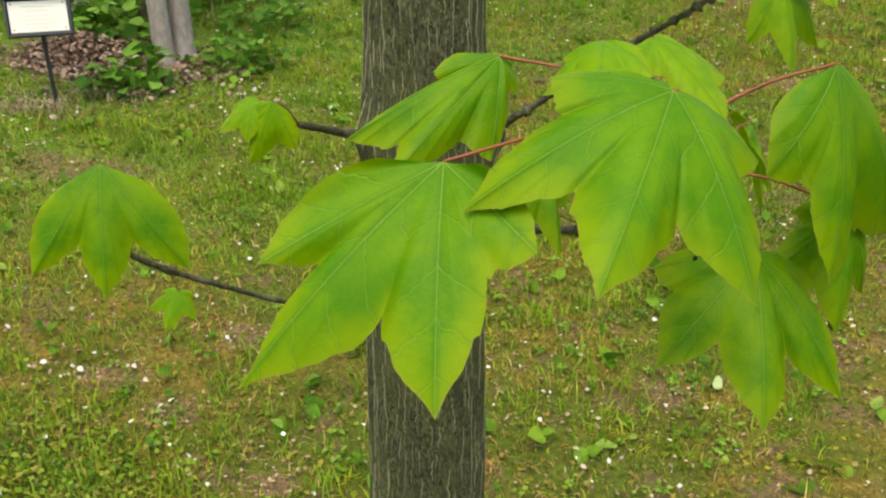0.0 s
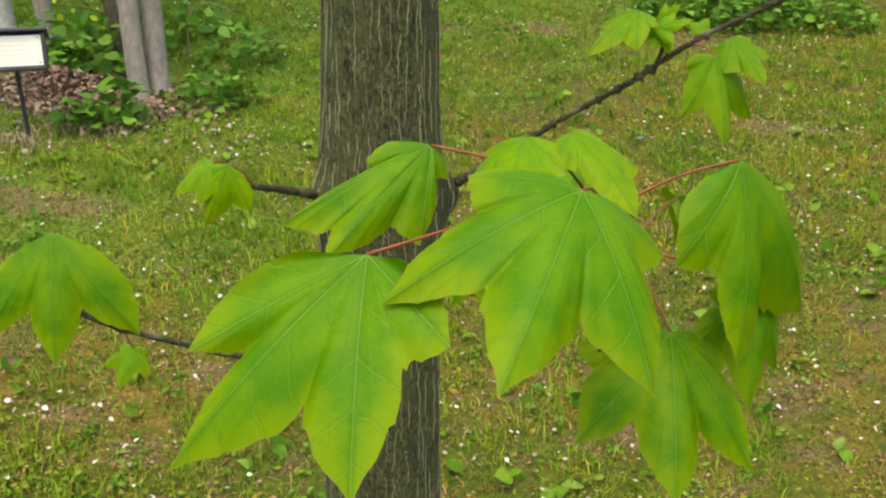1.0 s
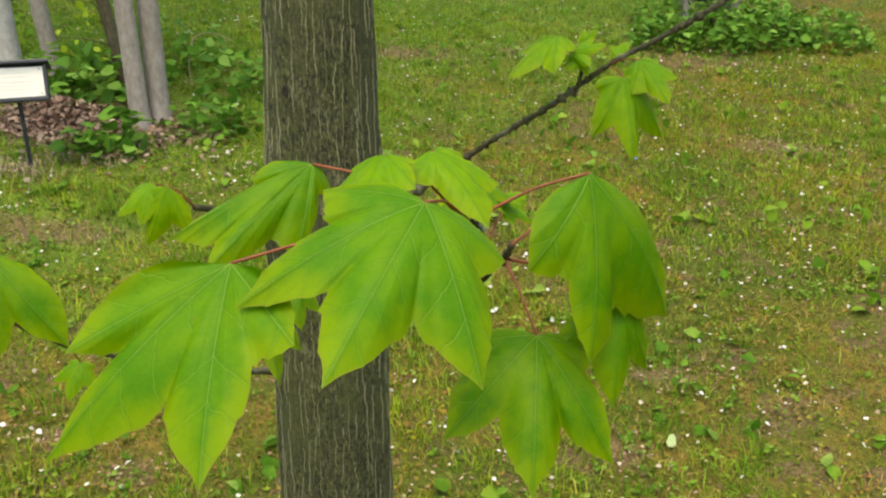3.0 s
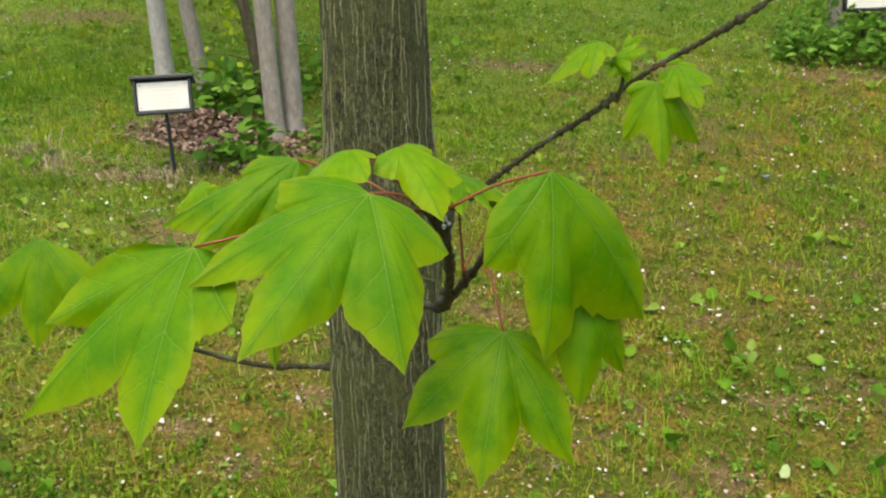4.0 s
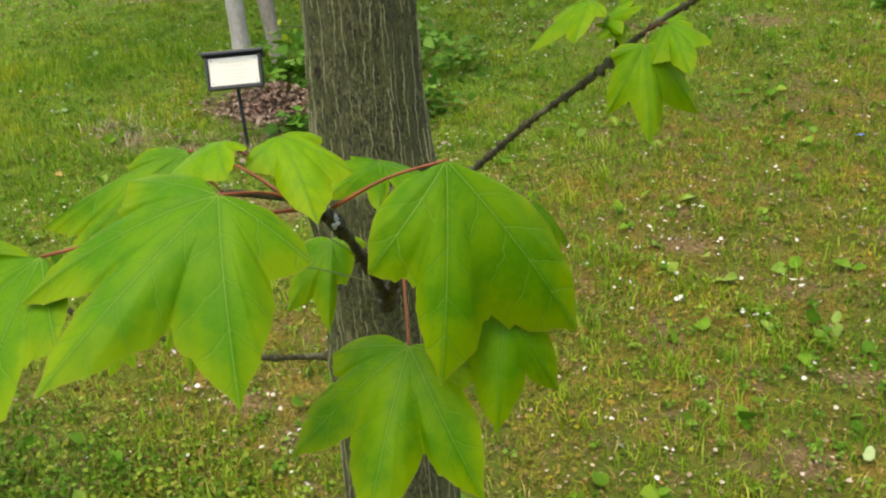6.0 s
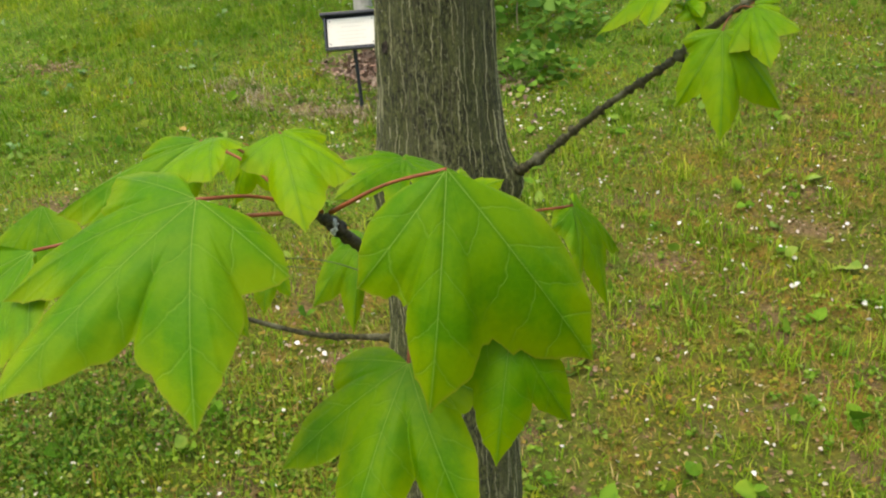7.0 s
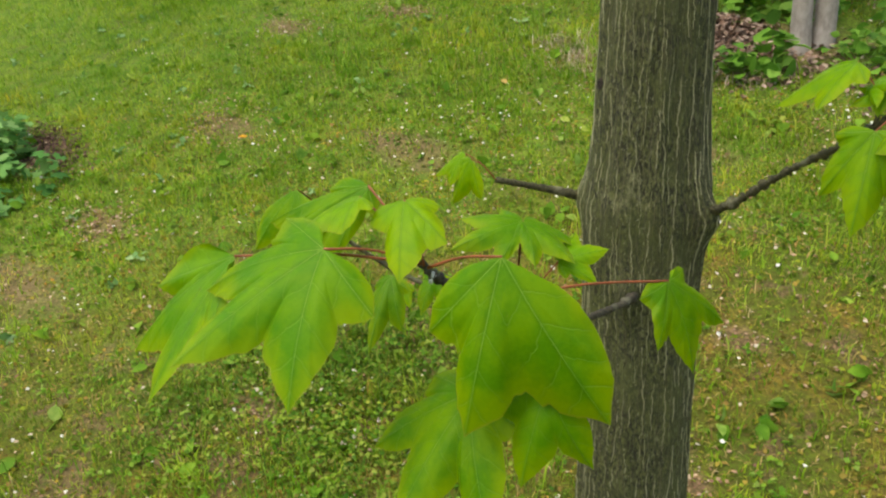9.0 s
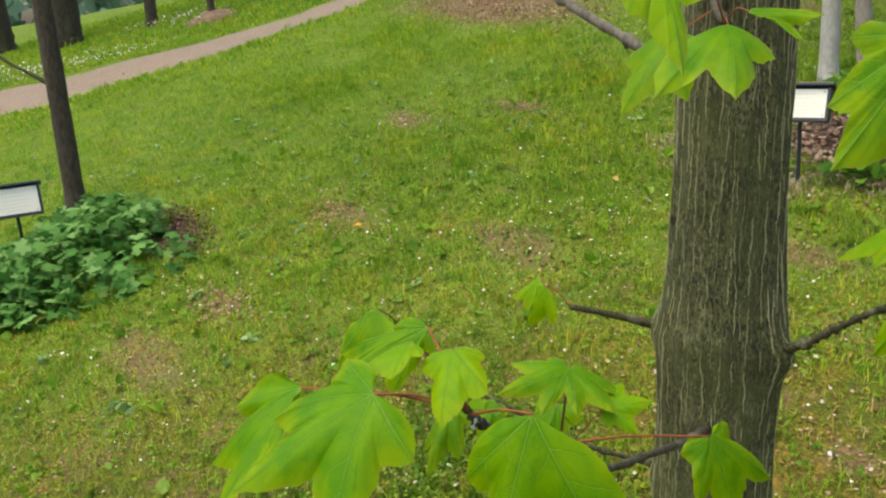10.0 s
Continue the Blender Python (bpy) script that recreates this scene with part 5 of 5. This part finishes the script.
c, rng = strewn(230000, (-5.2, 4.0, -3.0, 6.6), 81, lambda x, y: 0.35 + 0.9 * patchy(x, y, 6.3, 0.7) * patchy(x, y, 15.0, 2.2), 0.000, 0.012)
tagged(part("moss", leafy_mesh("moss", c, 0.017, rng, 0.1, True), MOSS), "cushions of green and ochre moss", "moss", kind="stuff")


def rosettes(n, box_, seed, size, leaves, weight):
    """Low rosettes: leaves that fan out flat from shared centres."""
    c, rng = strewn(n, box_, seed, weight, 0.006, 0.016)
    k = rng.integers(leaves[0], leaves[1], len(c))
    grow = np.repeat(rng.uniform(0.5, 1.2, len(c)), k)
    c = np.repeat(c, k, 0)
    a = rng.uniform(0, 6.28, len(c))
    off = size * 0.35 * grow * rng.uniform(0, 1, len(c))
    c = c + np.stack([off * np.cos(a), off * np.sin(a), rng.uniform(0, 0.012, len(c))], 1)
    return c, rng


c, rng = rosettes(21000, (-6.6, 4.0, -2.4, 7.5), 82, 0.075, (5, 15), lambda x, y: 1.9 * patchy(x, y, 3.7, 1.0) * patchy(x, y, 9.0, 4.0) ** 1.5)
tagged(part("weeds", leafy_mesh("weeds", c, 0.016, rng, 0.4, True), WEED), "small round-leaved weeds clustered through the lawn", "weeds", kind="stuff")
c, rng = strewn(56000, (-2.7, -0.2, -0.6, 1.5), 87, fresh, 0.012, 0.04)
tagged(part("clover", leafy_mesh("clover", c, 0.017, rng, 0.3, True), CLOVER), "dense small clover leaves in a damp stretch of the lawn", "clover", kind="stuff")
c, rng = rosettes(2600, (-6.0, 3.2, -1.2, 7.0), 83, 0.05, (1, 4), lambda x, y: 0.7 + 0 * x)
tagged(part("broadleaf_weeds", leafy_mesh("broadleaf_weeds", c, 0.052, rng, -0.4), WEED), "rosettes of longer dandelion and plantain leaves", "weeds", kind="stuff")
c, rng = strewn(31000, (-6.5, 3.5, -1.2, 7.5), 84, lambda x, y: (0.12 + 0.8 * patchy(x, y, 2.2, 5.0) * patchy(x, y, 5.3, 1.0) ** 2) * np.clip((x + 4.5) / 2.5, 0.25, 1), 0.012, 0.03)
tagged(part("petals", leafy_mesh("petals", c, 0.0155, rng, 0.3), PETAL), "white fallen blossom petals strewn over the lawn", "petals", kind="stuff")
c, rng = strewn(30000, (-5.5, 3.0, -1.2, 6.5), 85, lambda x, y: 0.15 + patchy(x, y, 3.1, 2.4) ** 2, 0.004, 0.014)
tagged(part("dead_bits", leafy_mesh("dead_bits", c, 0.014, rng, 0.5), SCRAPS), "brown dead leaf scraps in the moss", "leaf scraps", kind="stuff")

rng = np.random.default_rng(88)
x = rng.uniform(-13.2, -10.6, 1300)
y = 0.2 + 3.4 * rng.uniform(0, 1, 1300) + rng.normal(0, 0.2, 1300)
ok = (patchy(x, y, 1.7, 0.3) > rng.uniform(0.25, 0.8, 1300)) & keep_clear(x, y)
c = np.stack([x, y, hilly(x, y) + rng.uniform(0.04, 0.10, 1300)], 1)[ok]
tagged(part("meadow_flowers", leafy_mesh("meadow_flowers", c, 0.034, rng, 0.6), PETAL), "white wild flowers in the meadow beyond the path", "flowers", kind="stuff")
c, rng = rosettes(170, (-8.0, -2.2, -1.0, 4.0), 89, 0.07, (4, 9), lambda x, y: 1.0 + 0 * x)
tagged(part("pale_weeds", leafy_mesh("pale_weeds", c, 0.034, rng, -0.4), PALE_WEED), "pale bluish-green weeds standing out of the grass", "weeds", kind="stuff")
mound = thing("planting_mound", "low round mound of bare brown soil round a sapling", "mound", on_lawn(-11.9, 3.4))
verts, faces = [(0, 0, 0.13)], []
for i in range(1, 7):
    for j in range(20):
        q, f = 2 * math.pi * j / 20, i / 6
        rr = 0.42 * f * (1 + 0.08 * math.sin(3 * q))
        verts.append((rr * math.cos(q), rr * math.sin(q), 0.13 * (1 - f * f) - 0.03 * f + float(hilly(-11.9 + rr * math.cos(q), 3.4 + rr * math.sin(q)) - hilly(-11.9, 3.4)) + rng.normal(0, 0.008)))
faces += [(0, 1 + j, 1 + (j + 1) % 20) for j in range(20)]
for i in range(5):
    faces += [(1 + 20 * i + j, 21 + 20 * i + j, 21 + 20 * i + (j + 1) % 20, 1 + 20 * i + (j + 1) % 20) for j in range(20)]
part("soil_heap", mesh_from("soil_heap", verts, faces), SOIL, mound)
tree((-11.9, 3.4, float(hilly(-11.9, 3.4)) + 0.10), 0.05, (0.1, 0.0), 4.5, BROWN_BARK, "slim dark sapling in a soil mound beyond the path", 43, 3, 700)

# ---- far woods round the meadow ----
rng = np.random.default_rng(9)
n = 24000
a, rr = rng.uniform(0, 6.28, n), rng.uniform(48, 66, n)
top = 10 + 2.5 * np.sin(5 * a) + 1.6 * np.sin(13 * a + 1) + 1.2 * np.sin(31 * a)
x, y = rr * np.cos(a), rr * np.sin(a)
c = np.stack([x, y, hilly(x, y) - 1 + top * rng.uniform(0, 1, n) ** 1.5], 1)
tagged(part("far_woods", leafy_mesh("far_woods", c, 1.5, rng, 0.0, True), FAR_LEAF), "hazy belt of woodland round the meadow", "woods", kind="stuff")
